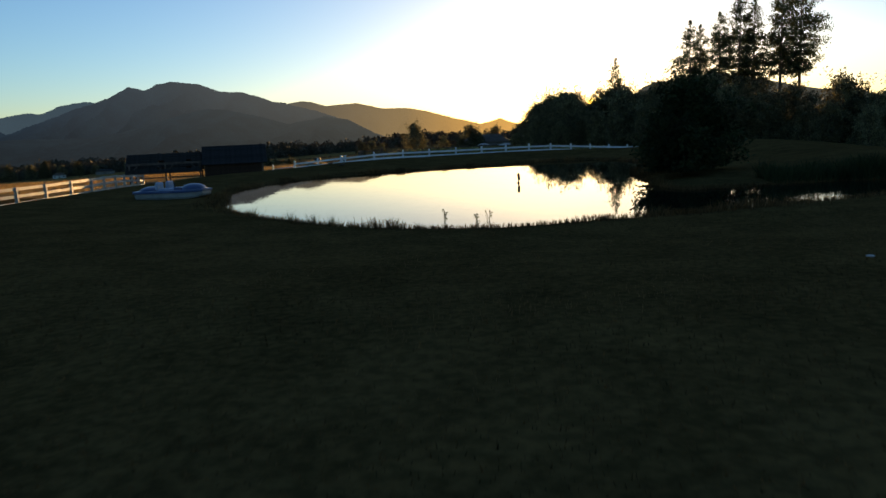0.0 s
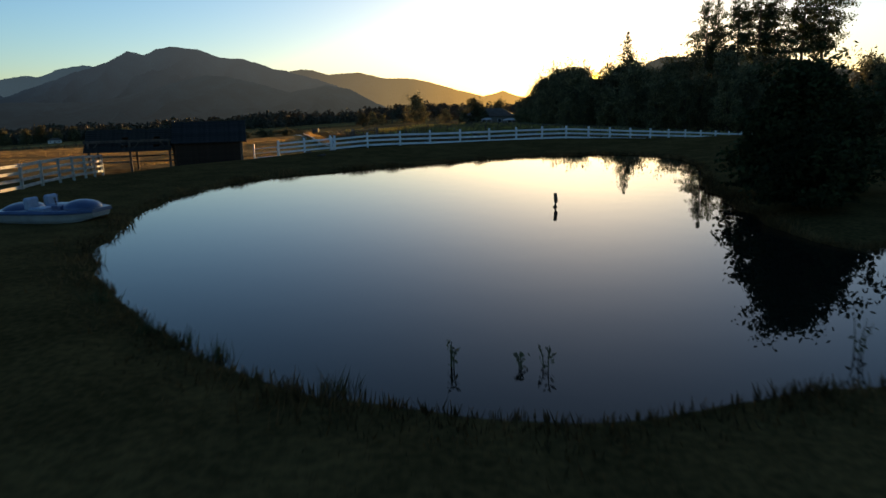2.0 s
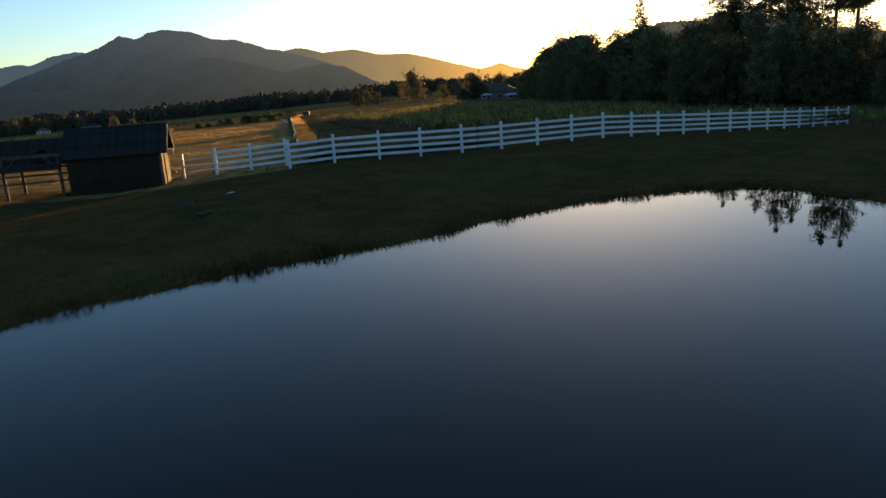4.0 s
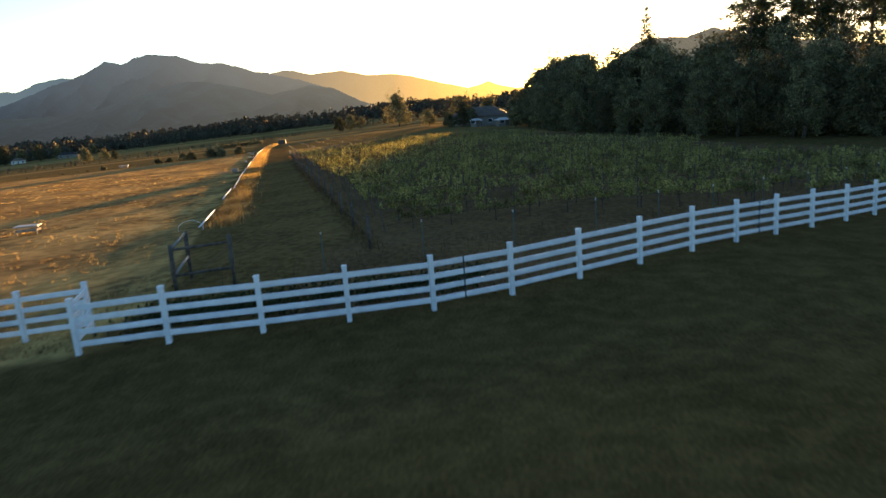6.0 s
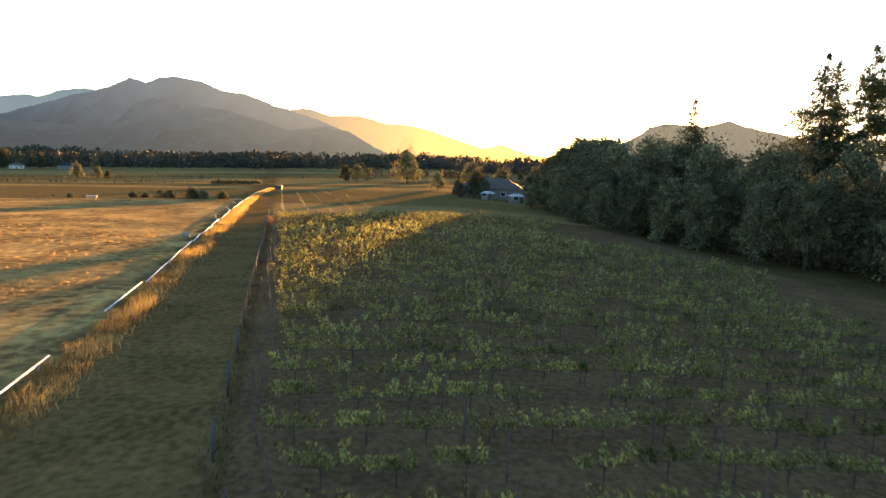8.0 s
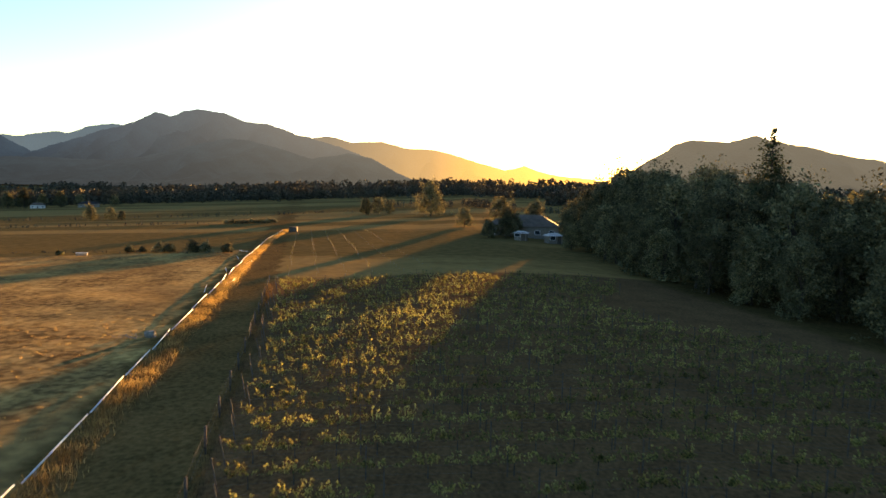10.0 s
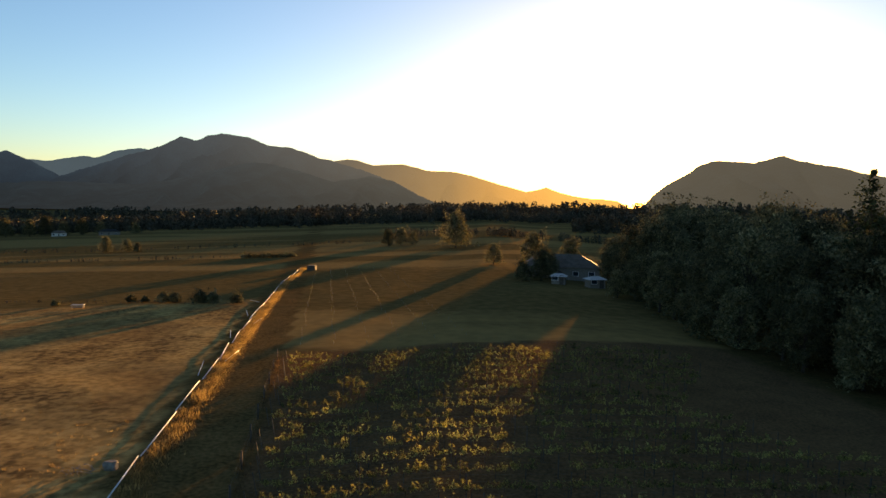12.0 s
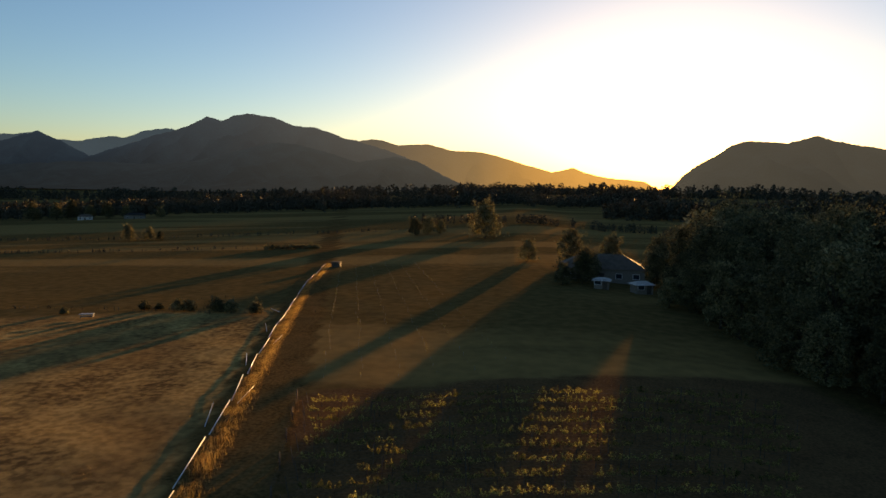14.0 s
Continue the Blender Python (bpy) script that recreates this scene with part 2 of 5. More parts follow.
def make_ridge(name, forest, meadow, scale, haze_stops, thick=1.1, thin=0.95, y_near=2700, y_far=3500, near_haze=0.6):
    """Wooded slopes kilometres off, with valley haze painted in as emission, warmer towards the sun."""
    m, n, l, bsdf = nodes_of(name)
    co, noi, r = n.new("ShaderNodeTexCoord"), n.new("ShaderNodeTexNoise"), n.new("ShaderNodeValToRGB")
    noi.inputs["Scale"].default_value, noi.inputs["Detail"].default_value = scale, 10
    l.new(co.outputs["Object"], noi.inputs["Vector"])
    r.color_ramp.elements[0].position, r.color_ramp.elements[0].color = 0.40, (*forest, 1)
    r.color_ramp.elements[1].position, r.color_ramp.elements[1].color = 0.66, (*meadow, 1)
    l.new(noi.outputs["Fac"], r.inputs["Fac"])
    l.new(r.outputs["Color"], bsdf.inputs["Base Color"])
    bsdf.inputs["Roughness"].default_value = 1.0
    bsdf.inputs["Specular IOR Level"].default_value = 0.0
    bump, grain = n.new("ShaderNodeBump"), n.new("ShaderNodeTexNoise")
    grain.inputs["Scale"].default_value, grain.inputs["Detail"].default_value = 0.06, 6
    l.new(co.outputs["Object"], grain.inputs["Vector"])
    bump.inputs["Strength"].default_value, bump.inputs["Distance"].default_value = 0.8, 8.0
    l.new(grain.outputs["Fac"], bump.inputs["Height"])
    l.new(bump.outputs["Normal"], bsdf.inputs["Normal"])
    sep, rng, haze_ramp = n.new("ShaderNodeSeparateXYZ"), n.new("ShaderNodeMapRange"), n.new("ShaderNodeValToRGB")
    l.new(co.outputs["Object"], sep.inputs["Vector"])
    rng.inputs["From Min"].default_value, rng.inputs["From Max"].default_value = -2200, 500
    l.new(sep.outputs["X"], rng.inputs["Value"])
    stops = haze_ramp.color_ramp.elements
    stops[0].color, stops[1].color = (*haze_stops[0][1], 1), (*haze_stops[-1][1], 1)
    for place, tint in haze_stops[1:-1]:
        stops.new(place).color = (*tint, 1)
    l.new(rng.outputs["Result"], haze_ramp.inputs["Fac"])
    l.new(haze_ramp.outputs["Color"], bsdf.inputs["Emission Color"])
    low = n.new("ShaderNodeMapRange")       # painted haze changes with height: thick sets the foot, thin the crest
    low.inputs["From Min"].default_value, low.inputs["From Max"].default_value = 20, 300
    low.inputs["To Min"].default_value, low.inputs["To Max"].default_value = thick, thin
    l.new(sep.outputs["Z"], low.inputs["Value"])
    deep, haze_level = n.new("ShaderNodeMapRange"), n.new("ShaderNodeMath")       # painted haze is weaker on nearer spurs
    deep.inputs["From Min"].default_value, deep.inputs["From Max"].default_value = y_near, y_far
    deep.inputs["To Min"].default_value, deep.inputs["To Max"].default_value = near_haze, 1.0
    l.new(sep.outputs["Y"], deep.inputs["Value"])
    haze_level.operation = "MULTIPLY"
    l.new(low.outputs["Result"], haze_level.inputs[0])
    l.new(deep.outputs["Result"], haze_level.inputs[1])
    l.new(haze_level.outputs[0], bsdf.inputs["Emission Strength"])
    return m


# haze and sunset glow are painted into each ridge's emission colours
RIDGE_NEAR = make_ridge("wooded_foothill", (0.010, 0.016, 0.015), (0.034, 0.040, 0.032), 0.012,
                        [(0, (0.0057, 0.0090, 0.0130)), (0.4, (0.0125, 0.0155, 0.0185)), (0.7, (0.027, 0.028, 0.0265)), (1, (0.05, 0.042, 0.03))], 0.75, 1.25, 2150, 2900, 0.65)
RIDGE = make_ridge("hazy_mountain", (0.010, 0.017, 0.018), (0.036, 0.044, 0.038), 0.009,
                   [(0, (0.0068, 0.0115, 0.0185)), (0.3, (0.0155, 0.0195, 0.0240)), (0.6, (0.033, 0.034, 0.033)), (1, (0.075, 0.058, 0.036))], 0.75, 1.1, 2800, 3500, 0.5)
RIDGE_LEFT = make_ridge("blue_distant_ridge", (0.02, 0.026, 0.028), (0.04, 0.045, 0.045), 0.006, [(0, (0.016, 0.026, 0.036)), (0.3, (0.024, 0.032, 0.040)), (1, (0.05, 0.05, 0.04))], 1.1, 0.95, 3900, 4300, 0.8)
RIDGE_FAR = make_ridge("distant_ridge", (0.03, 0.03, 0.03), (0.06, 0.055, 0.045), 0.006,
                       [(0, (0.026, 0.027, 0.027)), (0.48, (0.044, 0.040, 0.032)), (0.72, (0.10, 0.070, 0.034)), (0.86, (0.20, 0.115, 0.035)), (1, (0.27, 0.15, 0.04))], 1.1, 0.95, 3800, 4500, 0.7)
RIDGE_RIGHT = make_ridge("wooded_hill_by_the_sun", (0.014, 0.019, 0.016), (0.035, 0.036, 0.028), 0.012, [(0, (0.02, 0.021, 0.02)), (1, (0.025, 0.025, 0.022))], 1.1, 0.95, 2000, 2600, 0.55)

# ---- builders ----
RNG = np.random.default_rng(7)


def empty(name, place, label, category, group="", kind=""):
    ob = new(name)
    ob.empty_display_size = 0.3
    ob.location = place
    return tagged(ob, label, category, group, kind)


def put(name, verts, faces, mat, parent=None, label="", smooth=False):
    me = bpy.data.meshes.new(name)
    me.from_pydata(verts, [], faces)
    me.materials.append(mat)
    if smooth:
        me.polygons.foreach_set("use_smooth", [True] * len(me.polygons))
    me.update()
    ob = new(name, me)
    if parent:
        ob.parent = parent
    return tagged(ob, label)


def part(name, bm, mat, parent=None, label="", smooth=False):
    me = bpy.data.meshes.new(name)
    bm.to_mesh(me)
    bm.free()
    me.materials.append(mat)
    if smooth:
        me.polygons.foreach_set("use_smooth", [True] * len(me.polygons))
    ob = new(name, me)
    if parent:
        ob.parent = parent
    return tagged(ob, label)


def again(name, ob, place, parent, rz=0.0, scale=1.0):
    """Another object on the mesh of ob."""
    o = new(name, ob.data)
    o.parent = parent
    o.matrix_basis = Matrix.LocRotScale(place, Euler((0, 0, rz)), (scale, scale, scale))
    return o


def box(bm, lo, hi, bevel=0.0, m=None):
    made = bmesh.ops.create_cube(bm, size=1)["verts"]
    size = [b - a for a, b in zip(lo, hi)]
    mid = [(a + b) / 2 for a, b in zip(lo, hi)]
    bmesh.ops.transform(bm, matrix=(m or Matrix()) @ Matrix.Translation(mid) @ Matrix.Diagonal((*size, 1)), verts=made)
    if bevel:
        edges = list({e for v in made for e in v.link_edges})
        bmesh.ops.bevel(bm, geom=edges, offset=bevel, segments=1, affect="EDGES")
    return bm


def beam(bm, a, b, width, height, bevel=0.0):
    """A bar from a to b: width across, height up."""
    a, b = Vector(a), Vector(b)
    d = b - a
    turn = d.to_track_quat("X", "Z").to_matrix().to_4x4()
    return box(bm, (0, -width / 2, -height / 2), (d.length, width / 2, height / 2), bevel, Matrix.Translation(a) @ turn)


def rod(bm, points, radii, sides=7):
    """A tapering round limb along points."""
    rings = []
    for k, p in enumerate(points):
        d = Vector(points[min(k + 1, len(points) - 1)]) - Vector(points[max(k - 1, 0)])
        q = d.to_track_quat("Z", "Y")
        rings.append([bm.verts.new(Vector(p) + q @ Vector((math.cos(t) * radii[k], math.sin(t) * radii[k], 0))) for t in np.linspace(0, 2 * math.pi, sides, endpoint=False)])
    for r0, r1 in zip(rings, rings[1:]):
        for k in range(sides):
            bm.faces.new((r0[k], r0[(k + 1) % sides], r1[(k + 1) % sides], r1[k]))
    bm.faces.new(rings[-1])
    bm.faces.new(rings[0][::-1])
    return bm


def leaves(centres, sizes, rng, long=1.6, up=0.0):
    """Small four-cornered leaves in all directions round the centres. up: how far they stand upright."""
    n = len(centres)
    a = rng.normal(size=(n, 3))
    a[:, 2] = a[:, 2] * (1 - up) + up * 2.5
    a /= np.linalg.norm(a, axis=1)[:, None]
    b = np.cross(a, rng.normal(size=(n, 3)))
    b /= np.linalg.norm(b, axis=1)[:, None] + 1e-9
    s = np.asarray(sizes)[:, None] * 0.5
    v = np.stack([centres - a * s * long, centres + b * s * 0.8, centres + a * s * long, centres - b * s * 0.8], 1).reshape(-1, 3)
    return v.tolist(), np.arange(4 * n).reshape(-1, 4).tolist()


def smooth(a, b, x):
    t = np.clip((np.asarray(x, float) - a) / (b - a), 0, 1)
    return t * t * (3 - 2 * t)


# ---- the lie of the land ----
WATER_Z = 0.8
SHORE = [(-6.0, 18.8), (-3.3, 14.9), (-0.6, 13.05), (1.8, 13.3), (3.8, 13.95), (5.7, 14.5), (8.5, 15.7), (12.5, 16.9), (14.2, 17.8), (12, 18.6), (8.4, 18.7),
         (6.3, 18.6), (5.1, 18.3), (4.7, 19.3), (4.9, 21.2), (5.2, 23.2), (5.8, 26), (7.2, 30), (8.1, 34.5), (7.2, 38.0), (5.0, 38.6), (2.8, 38.0), (0.9, 36.8), (-0.9, 35.3), (-2.5, 34.2), (-4.4, 33.0), (-6.3, 31.2), (-7.4, 28.4), (-7.5, 24.6)]


def closed_curve(points, steps=8):
    p, out = np.array(points, float), []
    for k in range(len(p)):
        p0, p1, p2, p3 = p[k - 1], p[k], p[(k + 1) % len(p)], p[(k + 2) % len(p)]
        for t in np.arange(steps) / steps:
            out.append(0.5 * (2 * p1 + (p2 - p0) * t + (2 * p0 - 5 * p1 + 4 * p2 - p3) * t * t + (3 * p1 - p0 - 3 * p2 + p3) * t ** 3))
    return np.array(out)


POND = closed_curve(SHORE)
POND += np.array([(noise.noise(Vector((a * 0.9, b * 0.9, 1.0))) * 0.22 + noise.noise(Vector((a * 2.6, b * 2.6, 6.0))) * 0.10, noise.noise(Vector((a * 0.9, b * 0.9, 8.0))) * 0.22) for a, b in POND])


def from_pond(x, y):
    """Distance to the shore line: above zero on land, below in the water."""
    x, y = np.asarray(x, float).ravel(), np.asarray(y, float).ravel()
    best, inside = np.full(len(x), 1e9), np.zeros(len(x), bool)
    for (x0, y0), (x1, y1) in zip(POND, np.roll(POND, -1, 0)):
        dx, dy = x1 - x0, y1 - y0
        t = np.clip(((x - x0) * dx + (y - y0) * dy) / (dx * dx + dy * dy + 1e-12), 0, 1)
        best = np.minimum(best, np.hypot(x - x0 - t * dx, y - y0 - t * dy))
        cross = (y0 > y) != (y1 > y)
        inside ^= cross & (x < (x1 - x0) * (y - y0) / (dy if abs(dy) > 1e-9 else 1e-9) + x0)
    return np.where(inside, -best, best)


def heights(x, y):
    x, y = np.asarray(x, float).ravel(), np.asarray(y, float).ravel()
    d = np.full(len(x), 60.0)
    near = (np.abs(x - 4) < 40) & (np.abs(y - 26) < 40)
    if near.any():
        d[near] = from_pond(x[near], y[near])
    d = d * (1 + 0.5 * smooth(-9, -15, x))
    low = -(0.03 + 0.045 * smooth(42, 58, y)) * np.clip(-x - 6, 0, 12) - 0.06 * np.clip(x - 8, 0, 32) * smooth(20, 60, y) - 0.011 * np.clip(y - 62, 0, 330) - 0.04 * np.clip(-x - 25, 0, 620) * smooth(60, 250, y)
    rise = smooth(30, 38, y) * smooth(-10, -5, x)
    high = WATER_Z + 0.10 + (0.2 + 0.17 * rise) * smooth(1.5, 7, d) + 0.04 * np.sin(x * 0.31 + 1) * np.cos(y * 0.27)
    b = smooth(4 + 1.2 * rise, 18, d) * np.maximum(smooth(16, 30, y), smooth(-9, -17, x))
    z = high * (1 - b) + low * b
    lip = WATER_Z + (z - WATER_Z) * np.clip(d / 0.8, 0, 1)
    deep = WATER_Z + 0.13 * np.maximum(d, -0.6) - 0.7 * smooth(0.4, 3, -d)
    z = np.where(d < 0, deep, lip)
    z = z + 0.40 * smooth(1, 9, d) * smooth(9, 14, x) * smooth(52, 36, y) * smooth(15, 19, y) * smooth(60, 40, x)      # the bank behind the far arm
    ripple = np.zeros(len(x))
    for k in np.flatnonzero((d > 0.3) & (y > -30) & (y < 300) & (np.abs(x) < 110)):
        ripple[k] = noise.noise(Vector((x[k] * 0.45, y[k] * 0.45, 2.0))) * 0.014 + noise.noise(Vector((x[k] * 0.11, y[k] * 0.11, 5.0))) * 0.05
    rough = np.zeros(len(x))      # the pasture is trodden and uneven
    for k in np.flatnonzero((x < -11) & (x > -110) & (y > 60) & (y < 300)):
        rough[k] = noise.noise(Vector((x[k] * 0.27, y[k] * 0.27, 9.0))) * 0.05 + noise.noise(Vector((x[k] * 0.1, y[k] * 0.1, 3.0))) * 0.07
    return z + ripple * smooth(0.3, 2, d) * smooth(300, 200, y) + rough * smooth(-11, -16, x) * smooth(60, 66, y)


def ground_z(x, y):
    return float(heights([x], [y])[0])


# the white fence, post by post
FENCE = [(-8.95, 58.6), (-6.55, 58.45), (-4.2, 58.6), (-2.05, 59.0), (0.15, 59.4), (2.33, 60.3), (4.45, 61.45), (6.58, 62.65), (8.67, 63.92), (10.71, 65.27),
         (12.75, 66.6), (14.8, 67.93), (16.88, 69.2), (18.9, 70.55), (20.86, 72.0), (22.8, 73.48), (24.75, 74.95), (26.65, 76.5), (28.55, 78.05), (30.4, 79.65), (32.25, 81.25), (34.05, 82.9)]

# vineyard frame: rows run along ROW_U, and follow one another along ROW_V
ROW_U, ROW_V, ROW_0 = np.array([0.972, 0.236]), np.array([-0.236, 0.972]), np.array([-3.2, 77.0])
ROW_WAY = np.array([0.9888, 0.1493])      # the rows themselves lie a little aslant


def build_ground():
    xs = np.unique(np.concatenate([np.linspace(-4600, -400, 22), np.linspace(-400, -100, 31), np.arange(-100, -14, 2.0), np.arange(-14, -8, 0.4), np.arange(-8, 16, 0.22), np.arange(16, 18, 0.4), np.arange(18, 100, 2.0), np.linspace(100, 400, 16), np.linspace(400, 4600, 22)]))
    ys = np.unique(np.concatenate([np.linspace(-2000, -60, 12), np.arange(-60, 8, 1.5), np.arange(8, 12.5, 0.4), np.arange(12.5, 40, 0.22), np.arange(40, 46, 0.4), np.arange(46, 125, 1.0), np.arange(125, 340, 3.0), np.linspace(340, 900, 40), np.linspace(900, 4800, 20)]))
    X, Y = np.meshgrid(xs, ys)
    x, y = X.ravel(), Y.ravel()
    z = heights(x, y)
    nx, ny = len(xs), len(ys)
    idx = np.arange(nx * ny).reshape(ny, nx)
    faces = np.stack([idx[:-1, :-1], idx[:-1, 1:], idx[1:, 1:], idx[1:, :-1]], -1).reshape(-1, 4)
    ob = put("ground", np.stack([x, y, z], 1).tolist(), faces.tolist(), GROUND, smooth=True)
    r = np.stack([x, y], 1) - ROW_0
    u, v = r @ ROW_U, r @ ROW_V
    soil = smooth(-1.5, -0.5, u) * smooth(58, 50, u) * smooth(-8.5, -6.5, v) * smooth(100, 97, v)
    lane = smooth(-9.5, -8.5, u) * smooth(-0.5, -1.5, u) * smooth(-9, -6, v)
    strip = smooth(0.3, 1.2, y - np.interp(x, [p[0] for p in FENCE], [p[1] for p in FENCE])) * smooth(-10, -8.5, x) * smooth(48, 40, x) * smooth(-5, -7, v)
    soil = np.maximum(soil, 0.8 * strip * smooth(-6, -3, x))
    lane = np.maximum(lane, 0.85 * strip)
    dry = smooth(-7, -10, u) * smooth(-19, -14, v) * smooth(175, 150, v)
    dry = np.maximum(dry, smooth(61, 64, y) * smooth(-12, -16, u) * smooth(175, 150, v))
    far = smooth(145, 160, v)
    far = np.where((u > -9) & (v < 230), smooth(96, 99, v) * smooth(-2, 0, u), far)
    for name, values in (("dry", dry), ("soil", soil), ("lane", lane), ("far", far)):
        a = ob.data.attributes.new(name, "FLOAT", "POINT")
        a.data.foreach_set("value", np.ascontiguousarray(values, dtype=np.float32))
    tagged(ob, "dark lawn, dry golden pasture and brown vineyard soil", "ground", kind="structure")
    ring = POND + (POND - POND.mean(0)) * 0.02
    w = put("water", [(px, py, WATER_Z) for px, py in ring], [list(range(len(ring)))], WATER)
    tagged(w, "still pond water that mirrors the evening sky", "water", kind="structure")


build_ground()


def build_ridge(name, mat, crest, y_crest, front, back, seed, label, trees=5.0, cut=0.7, foot=-25.0, nx=760, ny=46):
    """A wooded ridge as one height field: the crest line as (x, height), falling in spurs and gullies to front and back."""
    cx, cz = np.array(crest, float).T
    xs = np.linspace(cx[0], cx[-1], nx)
    ys = np.concatenate([np.linspace(y_crest - front, y_crest, ny), np.linspace(y_crest, y_crest + back, 9)[1:]])
    X, Y = np.meshgrid(xs, ys)

    def field(sx, sy, w, octaves):
        return np.array([noise.fractal(Vector((a * sx, b * sy, seed + w)), 1.0, 2.0, octaves) for a, b in zip(X.ravel(), Y.ravel())]).reshape(X.shape)

    s = np.where(Y < y_crest, (y_crest - Y) / front, (Y - y_crest) / back)
    warp = field(0.0016, 0.0016, 1, 3) * 120
    h = np.interp(X + warp * np.clip(s * 1.6, 0, 1), cx, cz)
    for k in range(3):
        h[:, 1:-1] = 0.25 * h[:, :-2] + 0.5 * h[:, 1:-1] + 0.25 * h[:, 2:]
    gully = np.abs(field(0.0042, 0.0016, 5, 3))
    z = foot + (h - foot) * (1 - s) ** 1.15
    z -= cut * (h - foot) * np.clip(gully, 0, 0.8) * np.sin(np.pi * np.clip(s * 1.1, 0, 1)) * 1.2
    z += (field(0.012, 0.012, 9, 4) * 1.2 * trees + np.abs(field(0.06, 0.06, 13, 2)) * trees) * smooth(0, 60, h - foot) * (1 - s)
    z = np.maximum(z, foot)
    n_y = len(ys)
    idx = np.arange(nx * n_y).reshape(n_y, nx)
    faces = np.stack([idx[:-1, :-1], idx[:-1, 1:], idx[1:, 1:], idx[1:, :-1]], -1).reshape(-1, 4)
    ob = put(name, np.stack([X, Y, z], -1).reshape(-1, 3).tolist(), faces.tolist(), mat, smooth=True)
    return tagged(ob, label, "mountain", kind="structure")


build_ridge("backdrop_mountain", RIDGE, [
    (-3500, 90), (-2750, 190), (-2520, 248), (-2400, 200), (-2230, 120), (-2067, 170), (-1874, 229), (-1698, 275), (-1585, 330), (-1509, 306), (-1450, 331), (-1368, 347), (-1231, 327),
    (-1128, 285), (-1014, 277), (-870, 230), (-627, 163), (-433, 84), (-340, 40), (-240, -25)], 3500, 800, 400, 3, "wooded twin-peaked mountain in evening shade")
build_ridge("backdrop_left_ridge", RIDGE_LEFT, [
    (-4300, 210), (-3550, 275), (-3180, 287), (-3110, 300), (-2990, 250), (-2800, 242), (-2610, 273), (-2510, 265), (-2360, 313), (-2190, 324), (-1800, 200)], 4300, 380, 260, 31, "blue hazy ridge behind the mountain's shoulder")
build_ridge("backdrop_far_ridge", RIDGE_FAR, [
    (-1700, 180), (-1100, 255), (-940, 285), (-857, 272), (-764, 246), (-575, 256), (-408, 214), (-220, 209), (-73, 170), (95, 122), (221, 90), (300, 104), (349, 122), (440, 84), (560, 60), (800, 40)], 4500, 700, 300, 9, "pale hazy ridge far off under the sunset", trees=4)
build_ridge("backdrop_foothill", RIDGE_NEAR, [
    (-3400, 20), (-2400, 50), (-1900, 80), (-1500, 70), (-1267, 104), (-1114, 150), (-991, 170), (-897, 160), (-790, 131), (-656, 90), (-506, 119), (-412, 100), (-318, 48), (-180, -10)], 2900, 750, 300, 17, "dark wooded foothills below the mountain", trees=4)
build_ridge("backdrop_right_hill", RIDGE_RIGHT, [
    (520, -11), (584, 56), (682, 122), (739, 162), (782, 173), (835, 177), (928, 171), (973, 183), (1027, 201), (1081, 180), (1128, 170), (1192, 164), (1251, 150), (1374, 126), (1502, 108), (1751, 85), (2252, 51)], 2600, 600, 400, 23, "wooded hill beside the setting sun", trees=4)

# ---- trees ----


def make_tree(name, height, spread, seed, mat, label, category="tree", leaf=0.3, count=2600, base=0.18, lobes=16):
    """A broadleaf tree: tapered trunk, limbs, and a crown of leaves in uneven clumps."""
    rng = np.random.default_rng(seed)
    tree = empty(name, (0, 0, 0), label, category, "woods")
    bm = bmesh.new()
    top = height * 0.72
    pts = [(rng.normal() * 0.12 * k, rng.normal() * 0.12 * k, top * k / 5 - (0.25 if k == 0 else 0)) for k in range(6)]
    r0 = height * 0.022
    rod(bm, pts, [r0 * (1.25 if k == 0 else 1 - 0.15 * k) for k in range(6)], 8)
    ends = []
    for k in range(lobes):
        t = k / (lobes - 1)
        zz = height * (base + (0.97 - base) * t)
        wide = spread * (0.55 + 0.45 * math.sin(math.pi * min(1, 0.25 + t * 0.85))) * (1 - 0.55 * t ** 3)
        ang = k * 2.4 + rng.normal() * 0.4
        e = np.array([math.cos(ang) * wide * rng.uniform(0.45, 0.8), math.sin(ang) * wide * rng.uniform(0.45, 0.8), zz])
        s = np.array([0, 0, min(top, max(height * 0.12, zz * 0.6))])
        rod(bm, [s, (s + e) / 2 + (0, 0, 0.25), e], [r0 * 0.4, r0 * 0.25, r0 * 0.1], 5)
        ends.append((e, spread * rng.uniform(0.34, 0.52)))
    part("trunk", bm, BARK, tree, smooth=True)
    cs, per = [], count // lobes
    for e, rad in ends:
        g = rng.normal(size=(per, 3))
        g /= np.linalg.norm(g, axis=1)[:, None]
        g *= rad * rng.uniform(0.35, 1.0, (per, 1)) ** 0.6 * (1, 1, 0.8)
        sub = rng.normal(size=(7, 3)) * rad * 0.7
        g[: per // 3] = sub[rng.integers(0, 7, per // 3)] + rng.normal(size=(per // 3, 3)) * rad * 0.22
        cs.append(e + g)
    cs = np.concatenate(cs)
    cs[:, 2] = np.maximum(cs[:, 2], 0.25)
    v, f = leaves(cs, leaf * rng.uniform(0.6, 1.5, len(cs)), rng)
    put("crown", v, f, mat, tree)
    return tree


